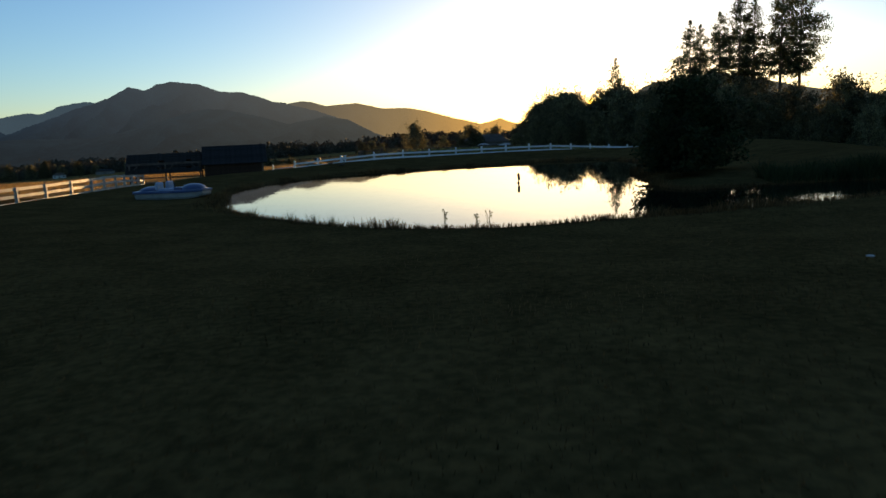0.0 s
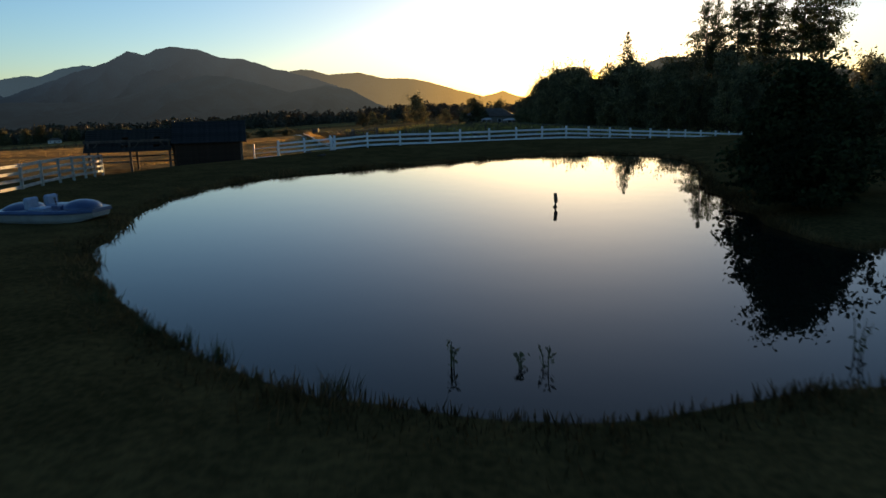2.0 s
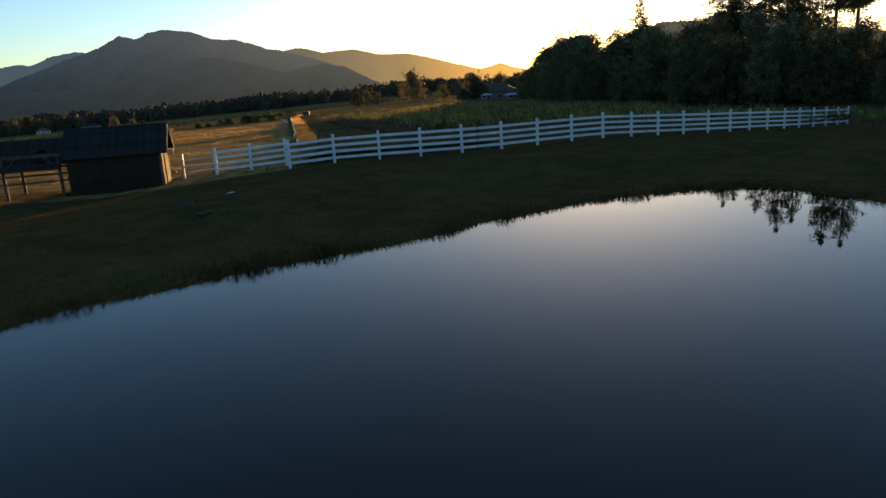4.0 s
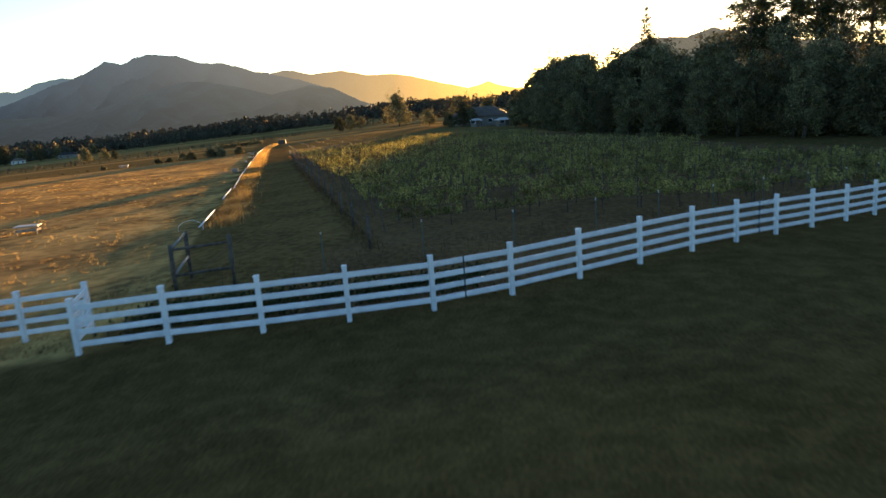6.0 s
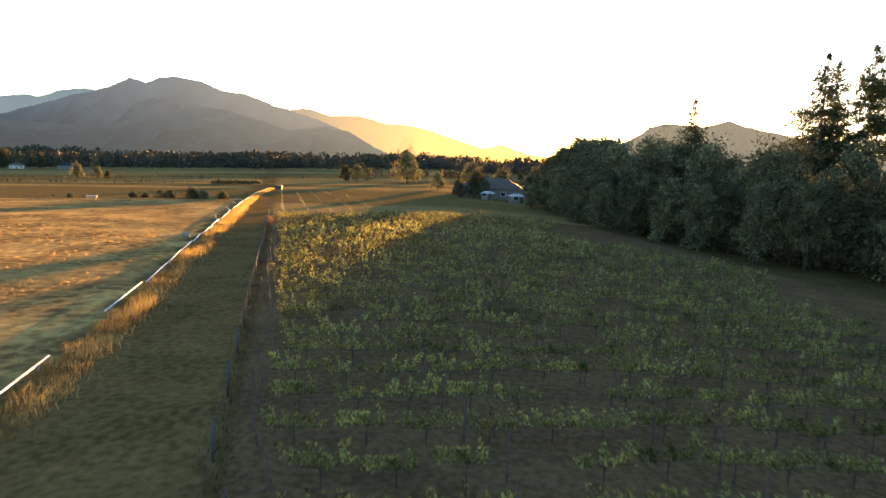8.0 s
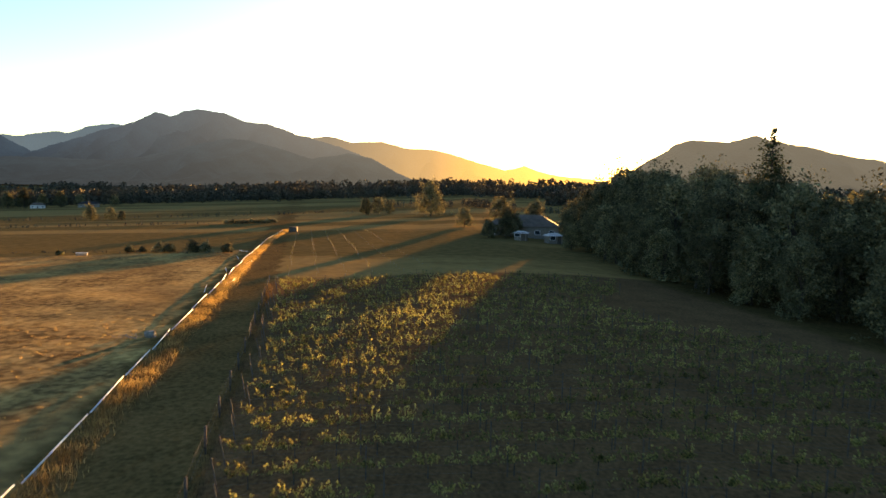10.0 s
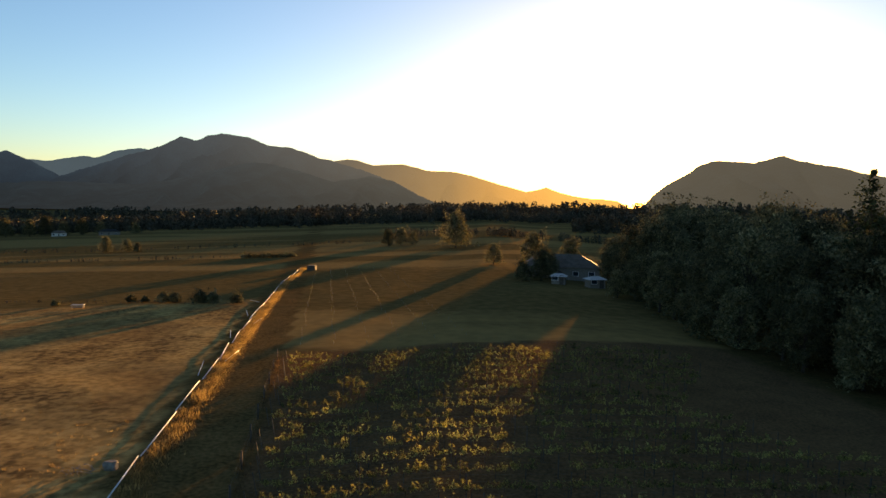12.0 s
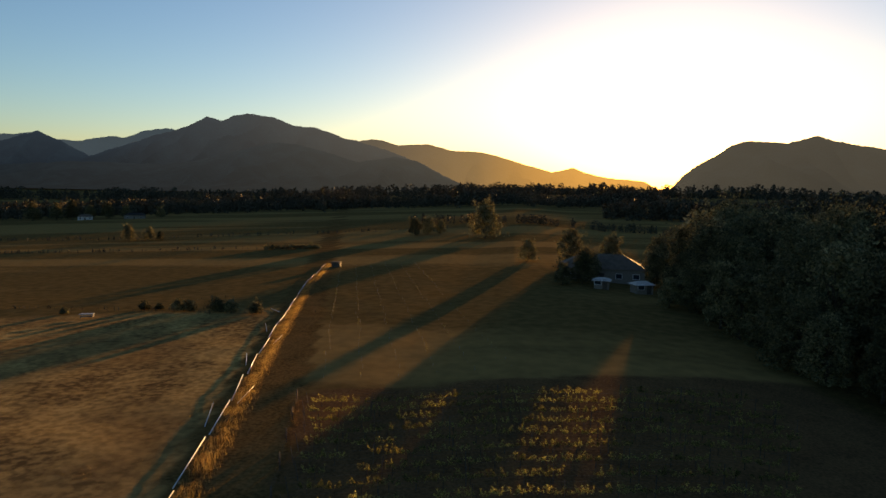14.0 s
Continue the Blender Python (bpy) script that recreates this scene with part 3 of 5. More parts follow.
def make_pine(name, height, spread, seed, label, bare=0.3, whorls=40, leaf=0.27, full=1.35):
    """A tall open conifer: straight trunk and drooping branches with tufts of needles."""
    rng = np.random.default_rng(seed)
    tree = empty(name, (0, 0, 0), label, "tree", "tall pines")
    bm, cs = bmesh.new(), []
    lean = rng.normal(size=2) * 0.25
    axis = lambda t: np.array([lean[0] * t, lean[1] * t, height * t])  # noqa: E731
    rod(bm, [axis(t) - (0, 0, 0.4 * (t == 0)) for t in (0, 0.25, 0.5, 0.75, 1)], [height * 0.013 * (1.05 - t) for t in (0, 0.25, 0.5, 0.75, 1)], 8)
    skirt = rng.uniform(0, 2 * math.pi, 3)
    for k in range(whorls * 6):
        up = rng.uniform(0, 1) ** 1.35
        t = bare + (0.99 - bare) * up
        ang = rng.uniform(0, 2 * math.pi)
        lop = 1 + 0.2 * math.sin(ang + skirt[0] + up * 4) + 0.15 * math.sin(2 * ang + skirt[1] + up * 7)
        reach = spread * lop * min(1.0, 0.55 + up * 2.0) * (1.02 - up ** full) * rng.uniform(0.45, 1.0) + 0.15
        d = np.array([math.cos(ang), math.sin(ang), 0])
        s, e = axis(t), axis(t) + d * reach + (0, 0, (rng.uniform(-0.35, 0.15) + 0.35 * up) * reach)
        rod(bm, [s, (s + e) / 2 + (0, 0, 0.08 * reach), e], [0.06, 0.035, 0.012], 4)
        for q in np.linspace(0.4, 1, max(1, int(reach * 2.4))):
            cs.append(s + (e - s) * q + (0, 0, 0.1 * reach * q * (1 - q)) + rng.normal(size=(9, 3)) * np.array((0.34, 0.34, 0.30)) * min(1, 0.3 + reach * 0.5))
    cs = np.concatenate(cs)
    part("trunk", bm, BARK, tree, smooth=True)
    v, f = leaves(cs, leaf * rng.uniform(0.6, 1.3, len(cs)), rng, 1.5)
    put("crown", v, f, NEEDLE, tree)
    return tree


def stand(tree, x, y, rng, scale=1.0, sink=0.05):
    m = Matrix.LocRotScale((x, y, ground_z(x, y) - sink), Euler((0, 0, rng.uniform(0, 6.28))), None)
    o = copy_thing(tree, m)
    o.scale = (scale, scale, scale * rng.uniform(0.92, 1.08))
    return o


def drop_thing(ob):
    for o in (*ob.children_recursive, ob):
        bpy.data.objects.remove(o)


def build_woods():
    rng = np.random.default_rng(21)
    kinds = [make_tree("oak_tree", 10.8 + 0.7 * k, 4.4 - 0.25 * k, 31 + k, LEAF, "dark leafy oak in the shaded wood", count=5600, leaf=0.24, base=(0.07, 0.14, 0.09, 0.2)[k]) for k in range(4)]
    edge = [(24.5, 228), (26.5, 198), (32, 172), (38, 155), (44, 140), (51, 127), (62, 115), (78, 104), (102, 94), (128, 87)]
    skyline = [(3, 0.8), (5.1, 0.97), (6.3, 1.48), (7.6, 2.1), (9.4, 2.5), (10.7, 2.7), (11.2, 1.9), (12.4, 1.9), (12.9, 2.5), (15, 2.7), (17.2, 2.8), (19.6, 3.05), (22, 3.2), (24.4, 2.8), (28, 2.4), (30.5, 2.5), (40, 2.5)]

    def size_at(x, y):
        """How tall a tree at x, y stands, so that the wood's outline rises and dips as it does from the lawn."""
        way = math.degrees(math.atan2(x + 0.6, y - 8.75))
        rise = np.interp(way, *zip(*skyline))
        return (2.8 + math.hypot(x, y - 8.75) * math.tan(radians(rise)) - ground_z(x, y)) / 11.6
    for (x0, y0), (x1, y1) in zip(edge, edge[1:]):
        n = max(2, int(math.hypot(x1 - x0, y1 - y0) / 4.4))
        for k in range(n):
            t = k / n
            x, y = x0 + (x1 - x0) * t, y0 + (y1 - y0) * t
            nx, ny = (y1 - y0), -(x1 - x0)
            q = math.hypot(nx, ny)
            nx, ny = -nx / q, -ny / q
            if nx < 0 and ny < 0:
                nx, ny = -nx, -ny
            for depth, size in ((1.5, 0.72), (7.5, 0.97), (15, 1.02)):
                px, py = x + abs(nx) * depth + rng.normal() * 1.8, y + abs(ny) * depth + rng.normal() * 1.8
                stand(kinds[rng.integers(0, 4)], px, py, rng, size_at(px, py) * size * rng.uniform(0.84, 1.02))
    for row, y in enumerate((236, 246, 257)):     # oaks added deeper in the wood to keep the sun off the lawn
        for k in range(9):
            px, py = 29.5 + 4.4 * k + 2.2 * (row % 2) + rng.normal() * 0.6, y + rng.normal() * 1.2
            stand(kinds[rng.integers(0, 4)], px, py, rng, size_at(px, py) * rng.uniform(0.9, 1.0))
    for k in kinds:
        drop_thing(k)
    pines = [make_pine("pine_tree", 35, 4.9, 50 + k, "tall dark pine with open branches and bare lower trunk", bare=0.42, whorls=36, leaf=0.27, full=2.1) for k in range(3)]
    for k, (x, y, s) in enumerate([(56.2, 165, 0.85), (59.6, 168, 0.86), (62.8, 164, 0.90), (67.6, 165, 0.99), (72, 167, 1.06), (76.6, 164, 1.08), (82.2, 166, 1.09)]):
        stand(pines[k % 3], x, y, rng, s)
    for p in pines:
        drop_thing(p)
    fir = make_pine("fir_tree", 24.0, 6.2, 77, "lone dark fir rising over the wood", bare=0.2, whorls=34, leaf=0.28, full=1.15)
    fir.location = (43.3, 182.3, ground_z(43.3, 182.3))


build_woods()


# ---- the white rail fence past the pond ----
SIDE = [(-9.6, 60.6), (-11.6, 60.7), (-13.6, 60.8)]
POST_H = 1.5


def build_rail_fence(name, posts, label, height=POST_H, rails=(0.28, 0.60, 0.92, 1.24), post_w=0.127, group="white fences", mat=WHITE):
    x0, y0 = posts[0]
    z0 = ground_z(x0, y0)
    fence = empty(name, (x0, y0, z0), label, "fence", group)
    bm = bmesh.new()
    w = post_w / 2
    box(bm, (-w, -w, -0.3), (w, w, height - 0.03), 0.006)
    box(bm, (-w - 0.012, -w - 0.012, height - 0.03), (w + 0.012, w + 0.012, height), 0.01)
    first = None
    tops = [Vector((x - x0, y - y0, ground_z(x, y) - z0)) for x, y in posts]
    for k, p in enumerate(tops):
        q = tops[min(k + 1, len(tops) - 1)] - tops[max(k - 1, 0)]
        rz = math.atan2(q.y, q.x)
        if first is None:
            first = part("post", bm, mat, fence)
            first.matrix_basis = Matrix.LocRotScale(p, Euler((0, 0, rz)), None)
        else:
            again("post", first, p, fence, rz)
    for a, b in zip(tops, tops[1:]):
        d = (b - a).normalized() * (w - 0.01)
        for h in rails:
            part("rail", beam(bmesh.new(), a + d + Vector((0, 0, h)), b - d + Vector((0, 0, h)), 0.045, 0.14, 0.006), mat, fence)
    return fence


white_fence = build_rail_fence("rail_fence", FENCE, "white four-rail vinyl fence along the foot of the bank")
for k, share in ((4, 0.4), (9, 0.55)):      # dark straps where two lengths of rail are joined
    x, y = (a + (b - a) * share for a, b in zip(FENCE[k], FENCE[k + 1]))
    m = part("strap", box(bmesh.new(), (-0.02, -0.035, 0.18), (0.02, 0.035, 1.34), 0.006), BLACK, white_fence, "dark metal strap over the rails")
    m.location = Vector((x - FENCE[0][0], y - FENCE[0][1], ground_z(x, y) - ground_z(*FENCE[0])))
build_rail_fence("rail_fence", SIDE, "white four-rail fence running up to the shed")
build_rail_fence("rail_fence", [(-19.6, 22.6), (-19.6, 25), (-19.6, 27.4), (-19.6, 29.8), (-19.6, 32.2), (-19.7, 34.6), (-19.8, 37.0), (-20.0, 39.4), (-20.5, 41.8), (-21.0, 44.2), (-21.6, 46.6), (-22.2, 49.0), (-22.8, 51.2), (-23.3, 53.2)],
                 "weathered pale four-rail fence between lawn and dry pasture", height=1.33, mat=WHITE_OLD)


def build_gate():
    x, y = -9.1, 58.75
    z = ground_z(x, y)
    gate = empty("gate", (x, y, z), "open white rail gate with a black latch", "gate")
    a, b = Vector((0.0, 0.1, 0)), Vector((-0.4, 1.7, 0))
    for p in (a, b):
        part("stile", box(bmesh.new(), (p.x - 0.045, p.y - 0.045, 0.16), (p.x + 0.045, p.y + 0.045, 1.36), 0.006), WHITE, gate)
    for h in (0.28, 0.60, 0.92, 1.24):
        part("rail", beam(bmesh.new(), a + Vector((0, 0, h)), b + Vector((0, 0, h)), 0.04, 0.12, 0.005), WHITE, gate)
    part("brace", beam(bmesh.new(), a + Vector((0.03, 0, 0.3)), b + Vector((0.03, 0, 1.2)), 0.03, 0.1, 0.004), WHITE, gate)
    part("latch", box(bmesh.new(), (0.0, -0.02, 0.95), (0.12, 0.06, 1.1), 0.01), BLACK, gate, "black latch")


build_gate()


def build_bar_gate():
    """A narrow gate of three thin bars between the fence and the shed."""
    x, y = -13.6, 60.8
    z = ground_z(x, y)
    gate = empty("bar_gate", (x, y, z), "narrow closed white gate of three thin bars beside the shed", "gate")
    a, b = Vector((-0.1, 0, 0)), Vector((-1.9, 0.1, ground_z(x - 1.9, y + 0.1) - z))
    part("post", box(bmesh.new(), (b.x - 0.06, b.y - 0.06, b.z - 0.3), (b.x + 0.06, b.y + 0.06, b.z + 1.4), 0.006), WHITE, gate)
    for h in (0.35, 0.68, 1.02):
        bm = bmesh.new()
        rod(bm, [a + Vector((0, 0, h)), b + Vector((0, 0, h))], [0.03, 0.03], 8)
        part("bar", bm, WHITE, gate, smooth=True)
    part("stile", box(bmesh.new(), (a.x - 0.03, a.y - 0.03, 0.25), (a.x + 0.03, a.y + 0.03, 1.12), 0.005), WHITE, gate)
    part("hinge", box(bmesh.new(), (b.x + 0.05, b.y - 0.03, b.z + 0.6), (b.x + 0.14, b.y + 0.03, b.z + 0.76), 0.008), BLACK, gate, "black hinge")


build_bar_gate()

# ---- shed with an open lean-to ----


def build_shed():
    U, V = Vector((0.96, 0.28, 0)), Vector((-0.28, 0.96, 0))
    ridge = Vector((-16.0, 60.6, 0))
    gx = ridge - U * 0.3
    z0 = ground_z(gx.x, gx.y) - 0.02
    shed = empty("shed", (gx.x, gx.y, z0), "brown board shed with a dark shingle roof", "shed")
    shed.rotation_euler.z = math.atan2(U.y, U.x)
    L, D, eave, top = 4.5, 1.7, 1.95, 3.2      # local x runs back along the ridge from the gable end
    for side, name in ((-1, "front_wall"), (1, "back_wall")):
        wall = part(name, box(bmesh.new(), (-L, side * D - 0.04, -0.3), (0, side * D + 0.04, eave)), WOOD_RED, shed)
        n = int(L / 0.2)
        board = None
        for k in range(n):
            bx = -L + (k + 0.5) * L / n
            if board is None:
                board = part("board", box(bmesh.new(), (-0.092, -0.012, -0.3), (0.092, 0.012, eave - 0.02), 0.004), WOOD_RED, wall)
                board.location = (bx, side * (D + 0.053), 0)
            else:
                again("board", board, (bx, side * (D + 0.053), 0), wall)
    for x, name in ((0, "gable_wall"), (-L, "inner_gable_wall")):
        bm = bmesh.new()
        prof = [(-D + 0.04, -0.3), (D - 0.04, -0.3), (D - 0.04, eave), (0, top - 0.05), (-D + 0.04, eave)]
        a = [bm.verts.new((x + 0.0, y, z)) for y, z in prof]
        b = [bm.verts.new((x - 0.08, y, z)) for y, z in prof]
        bm.faces.new(a)
        bm.faces.new(b[::-1])
        for k in range(5):
            bm.faces.new((a[k], b[k], b[(k + 1) % 5], a[(k + 1) % 5]))
        bmesh.ops.recalc_face_normals(bm, faces=bm.faces)
        part(name, bm, WOOD_WARM, shed, "warm brown plank gable")
    for y in (-D - 0.06, D + 0.06):
        part("corner_trim", box(bmesh.new(), (-0.1, y - 0.05, -0.3), (0.05, y + 0.05, eave), 0.005), WOOD_TRIM, shed, "pale corner board")
    part("door", box(bmesh.new(), (0.005, -0.5, 0.0), (0.05, 0.5, 1.95), 0.006), WOOD_TRIM, shed, "grey plank door")
    run, rise = D + 0.3, top - eave + 0.2
    for side, name in ((-1, "front_roof"), (1, "back_roof")):
        slope = Vector((0, side * run, -rise * run / (D + 0.3)))
        roof = part(name, beam(bmesh.new(), Vector((-L / 2 + 0.05, 0, top + 0.03)), Vector((-L / 2 + 0.05, 0, top + 0.03)) + slope, L + 0.6, 0.06), SHINGLE, shed)
        dirn = slope.normalized()
        q = dirn.to_track_quat("X", "Z")
        course = None
        n = 11
        for k in range(n):
            p = Vector((-L / 2 + 0.05, 0, top + 0.03)) + slope * ((k + 0.5) / n) + Vector((0, 0, 0.045))
            if course is None:
                course = part("shingle_course", box(bmesh.new(), (-0.1, -(L + 0.6) / 2, -0.006), (0.1, (L + 0.6) / 2, 0.012), 0.003), SHINGLE, roof)
                course.matrix_basis = Matrix.LocRotScale(p, q, None)
            else:
                o = again("shingle_course", course, p, roof)
                o.matrix_basis = Matrix.LocRotScale(p, q, None)
        part("barge_board", beam(bmesh.new(), Vector((0.36, 0, top - 0.02)), Vector((0.36, 0, top - 0.02)) + slope, 0.03, 0.10), WOOD_TRIM, shed, "pale barge board")

    lean = empty("open_shelter", (gx.x - U.x * (L + 0.3), gx.y - U.y * (L + 0.3), z0), "open-sided shelter with braced posts and a worn plank roof", "shelter")
    lean.rotation_euler.z = shed.rotation_euler.z
    M, top = 5.7, 2.78
    for x in (-0.15, -2.75, -5.4):
        for y in (-1.5, 1.5):
            part("post", box(bmesh.new(), (x - 0.07, y - 0.07, -0.4), (x + 0.07, y + 0.07, eave + 0.05), 0.008), WOOD_DARK, lean)
            for s in (-1, 1):
                if -5.3 < x + s * 0.6 < 0:
                    part("brace", beam(bmesh.new(), (x, y, eave - 0.65), (x + s * 0.6, y, eave), 0.08, 0.08), WOOD_DARK, lean)
    for y in (-1.5, 1.5):
        part("header", box(bmesh.new(), (-M, y - 0.06, eave + 0.02), (0, y + 0.06, eave + 0.2), 0.006), WOOD_DARK, lean)
    rng = np.random.default_rng(5)
    for side in (-1, 1):
        slope = Vector((0, side * 1.9, -1.5))
        d = slope.normalized()
        for k in range(11):
            if k in (4, 8) and side < 0:
                spans = ((-M, -3.3), (-2.9, -1.2), (-0.8, 0.0))
            else:
                spans = ((-M, 0.0),)
            for a, b in spans:
                p = Vector((0, 0, top + 0.06)) + slope * ((k + 0.5) / 11)
                bm = bmesh.new()
                box(bm, (-0.1, -b, -0.02), (0.1, -a, 0.02), 0.004)
                o = part("roof_plank", bm, ROOF_WOOD, lean)
                q = d.to_track_quat("X", "Z")
                o.matrix_basis = Matrix.LocRotScale(p + Vector((0, 0, rng.uniform(-0.015, 0.015))), q, (1, -1 if (q @ Vector((0, 1, 0))).x > 0 else 1, 1))
    part("ridge_beam", box(bmesh.new(), (-M, -0.05, top - 0.14), (0, 0.05, top + 0.02)), WOOD_DARK, lean)
    for h in (0.45, 0.85, 1.25):
        part("rail", box(bmesh.new(), (-M, 1.58, h - 0.06), (-0.1, 1.62, h + 0.06), 0.004), WOOD_GREY, lean)


build_shed()

# ---- pedal boat on the bank ----


def build_boat():
    boat = empty("pedal_boat", (-8.68, 22.45, ground_z(-8.68, 22.45) - 0.02), "blue and white plastic pedal boat drawn up on the bank", "boat")
    boat.rotation_euler.z = math.atan2(-0.35, 2.6)
    boat.scale = (0.74, 0.74, 0.68)

    def hull(bm, z_of, w_of, x0=-1.35, x1=1.35, rings=15):
        loops = []
        for k in range(rings):
            t = k / (rings - 1)
            x = x0 + (x1 - x0) * t
            loops.append([bm.verts.new((x, y * w_of(t), z)) for y, z in z_of(t)])
        m = len(loops[0])
        for a, b in zip(loops, loops[1:]):
            for k in range(m):
                bm.faces.new((a[k], b[k], b[(k + 1) % m], a[(k + 1) % m]))
        bm.faces.new(loops[0][::-1])
        bm.faces.new(loops[-1])
        bmesh.ops.recalc_face_normals(bm, faces=bm.faces)
        return bm

    wide = lambda t: 0.8 * (1 - 0.75 * max(0, t - 0.72) ** 1.5 * 4.5) * (1 - 0.25 * max(0, 0.12 - t) * 6)  # noqa: E731
    keel = lambda t: 0.16 * max(0, (t - 0.75) / 0.25) ** 2 + 0.05 * max(0, (0.1 - t) / 0.1)  # noqa: E731
    part("hull", hull(bmesh.new(), lambda t: [(-0.86, keel(t)), (0.86, keel(t)), (0.96, 0.12 + keel(t) * 0.7), (1, 0.30), (-1, 0.30), (-0.96, 0.12 + keel(t) * 0.7)], wide), HULL, boat, "white hull")
    part("rim", hull(bmesh.new(), lambda t: [(-1.05, 0.30), (1.05, 0.30), (1.06, 0.34), (1.0, 0.40), (-1.0, 0.40), (-1.06, 0.34)], wide, -1.4, 1.4), BLUE, boat, "dark blue rim")
    bm = bmesh.new()
    bow = bmesh.ops.create_uvsphere(bm, u_segments=18, v_segments=10, radius=1)["verts"]
    bmesh.ops.transform(bm, matrix=Matrix.Translation((0.82, 0, 0.38)) @ Matrix.Diagonal((0.48, 0.55, 0.27, 1)), verts=bow)
    part("bow_cover", bm, BLUE, boat, "rounded blue bow cover", smooth=True)
    bm = bmesh.new()
    stern = bmesh.ops.create_uvsphere(bm, u_segments=18, v_segments=10, radius=1)["verts"]
    bmesh.ops.transform(bm, matrix=Matrix.Translation((-0.95, 0, 0.36)) @ Matrix.Diagonal((0.42, 0.68, 0.22, 1)), verts=stern)
    part("stern_deck", bm, BLUE, boat, "blue stern deck", smooth=True)
    for y in (-0.38, 0.38):
        seat = bmesh.new()
        box(seat, (-0.35, y - 0.24, 0.36), (0.12, y + 0.24, 0.48), 0.04)
        box(seat, (-0.48, y - 0.24, 0.40), (-0.34, y + 0.24, 0.76), 0.05)
        part("seat", seat, SEAT, boat, "moulded pale blue seat", smooth=False)
        part("pedal_box", box(bmesh.new(), (0.22, y - 0.1, 0.36), (0.5, y + 0.1, 0.52), 0.03), BLUE, boat)
    rod_bm = bmesh.new()
    rod(rod_bm, [(0.05, 0, 0.4), (0.02, 0, 0.62), (0.0, 0, 0.7)], [0.02, 0.02, 0.03], 6)
    part("tiller", rod_bm, BLACK, boat, "black steering lever")


build_boat()

# ---- the pond's stump, water plants and willow ----


def build_pond_things():
    rng = np.random.default_rng(11)
    bm = bmesh.new()
    rod(bm, [(1.55, 22.95, WATER_Z - 0.7), (1.54, 22.95, WATER_Z), (1.56, 22.96, WATER_Z + 0.12), (1.54, 22.94, WATER_Z + 0.29)], [0.055, 0.05, 0.042, 0.036], 9)
    tagged(part("stake", bm, BARK, smooth=True), "weathered dark wooden stake standing in the pond", "stake")
    for x, y, h in ((-0.66, 13.95, 0.22), (-0.1, 13.9, 0.13), (0.1, 13.9, 0.2), (2.63, 14.05, 0.34)):
        plant = empty("water_plant", (x, y, WATER_Z), "dark weed stalk with small leaves in the shallows", "water plant", "water plants")
        bm, cs = bmesh.new(), []
        for k in range(3):
            e = np.array([rng.normal() * 0.04, rng.normal() * 0.04, h * rng.uniform(0.7, 1.1)])
            rod(bm, [(e[0] * 0.2, 0, -0.5), (e[0] * 0.5, e[1] * 0.5, h * 0.4), e], [0.006, 0.005, 0.003], 5)
            cs += [e * t + rng.normal(size=3) * 0.018 for t in np.linspace(0.15, 1, 9)]
        part("stalk", bm, REED, plant)
        v, f = leaves(np.array(cs), rng.uniform(0.014, 0.032, len(cs)), rng, 2.0)
        put("foliage", v, f, REED, plant)
    willow = make_tree("willow_bush", 2.5, 1.4, 91, WILLOW, "low dense dark willow hanging over the water", "bush", leaf=0.07, count=18000, base=0.1, lobes=22)
    willow.location = (6.7, 23.2, ground_z(6.7, 23.2) - 0.05)
    low = make_tree("willow_bush", 1.3, 0.85, 92, WILLOW, "lower dark willow bush at the bank's tip", "bush", leaf=0.065, count=12000, base=0.08, lobes=20)
    low.location = (5.9, 21.1, ground_z(5.9, 21.1) - 0.05)


build_pond_things()


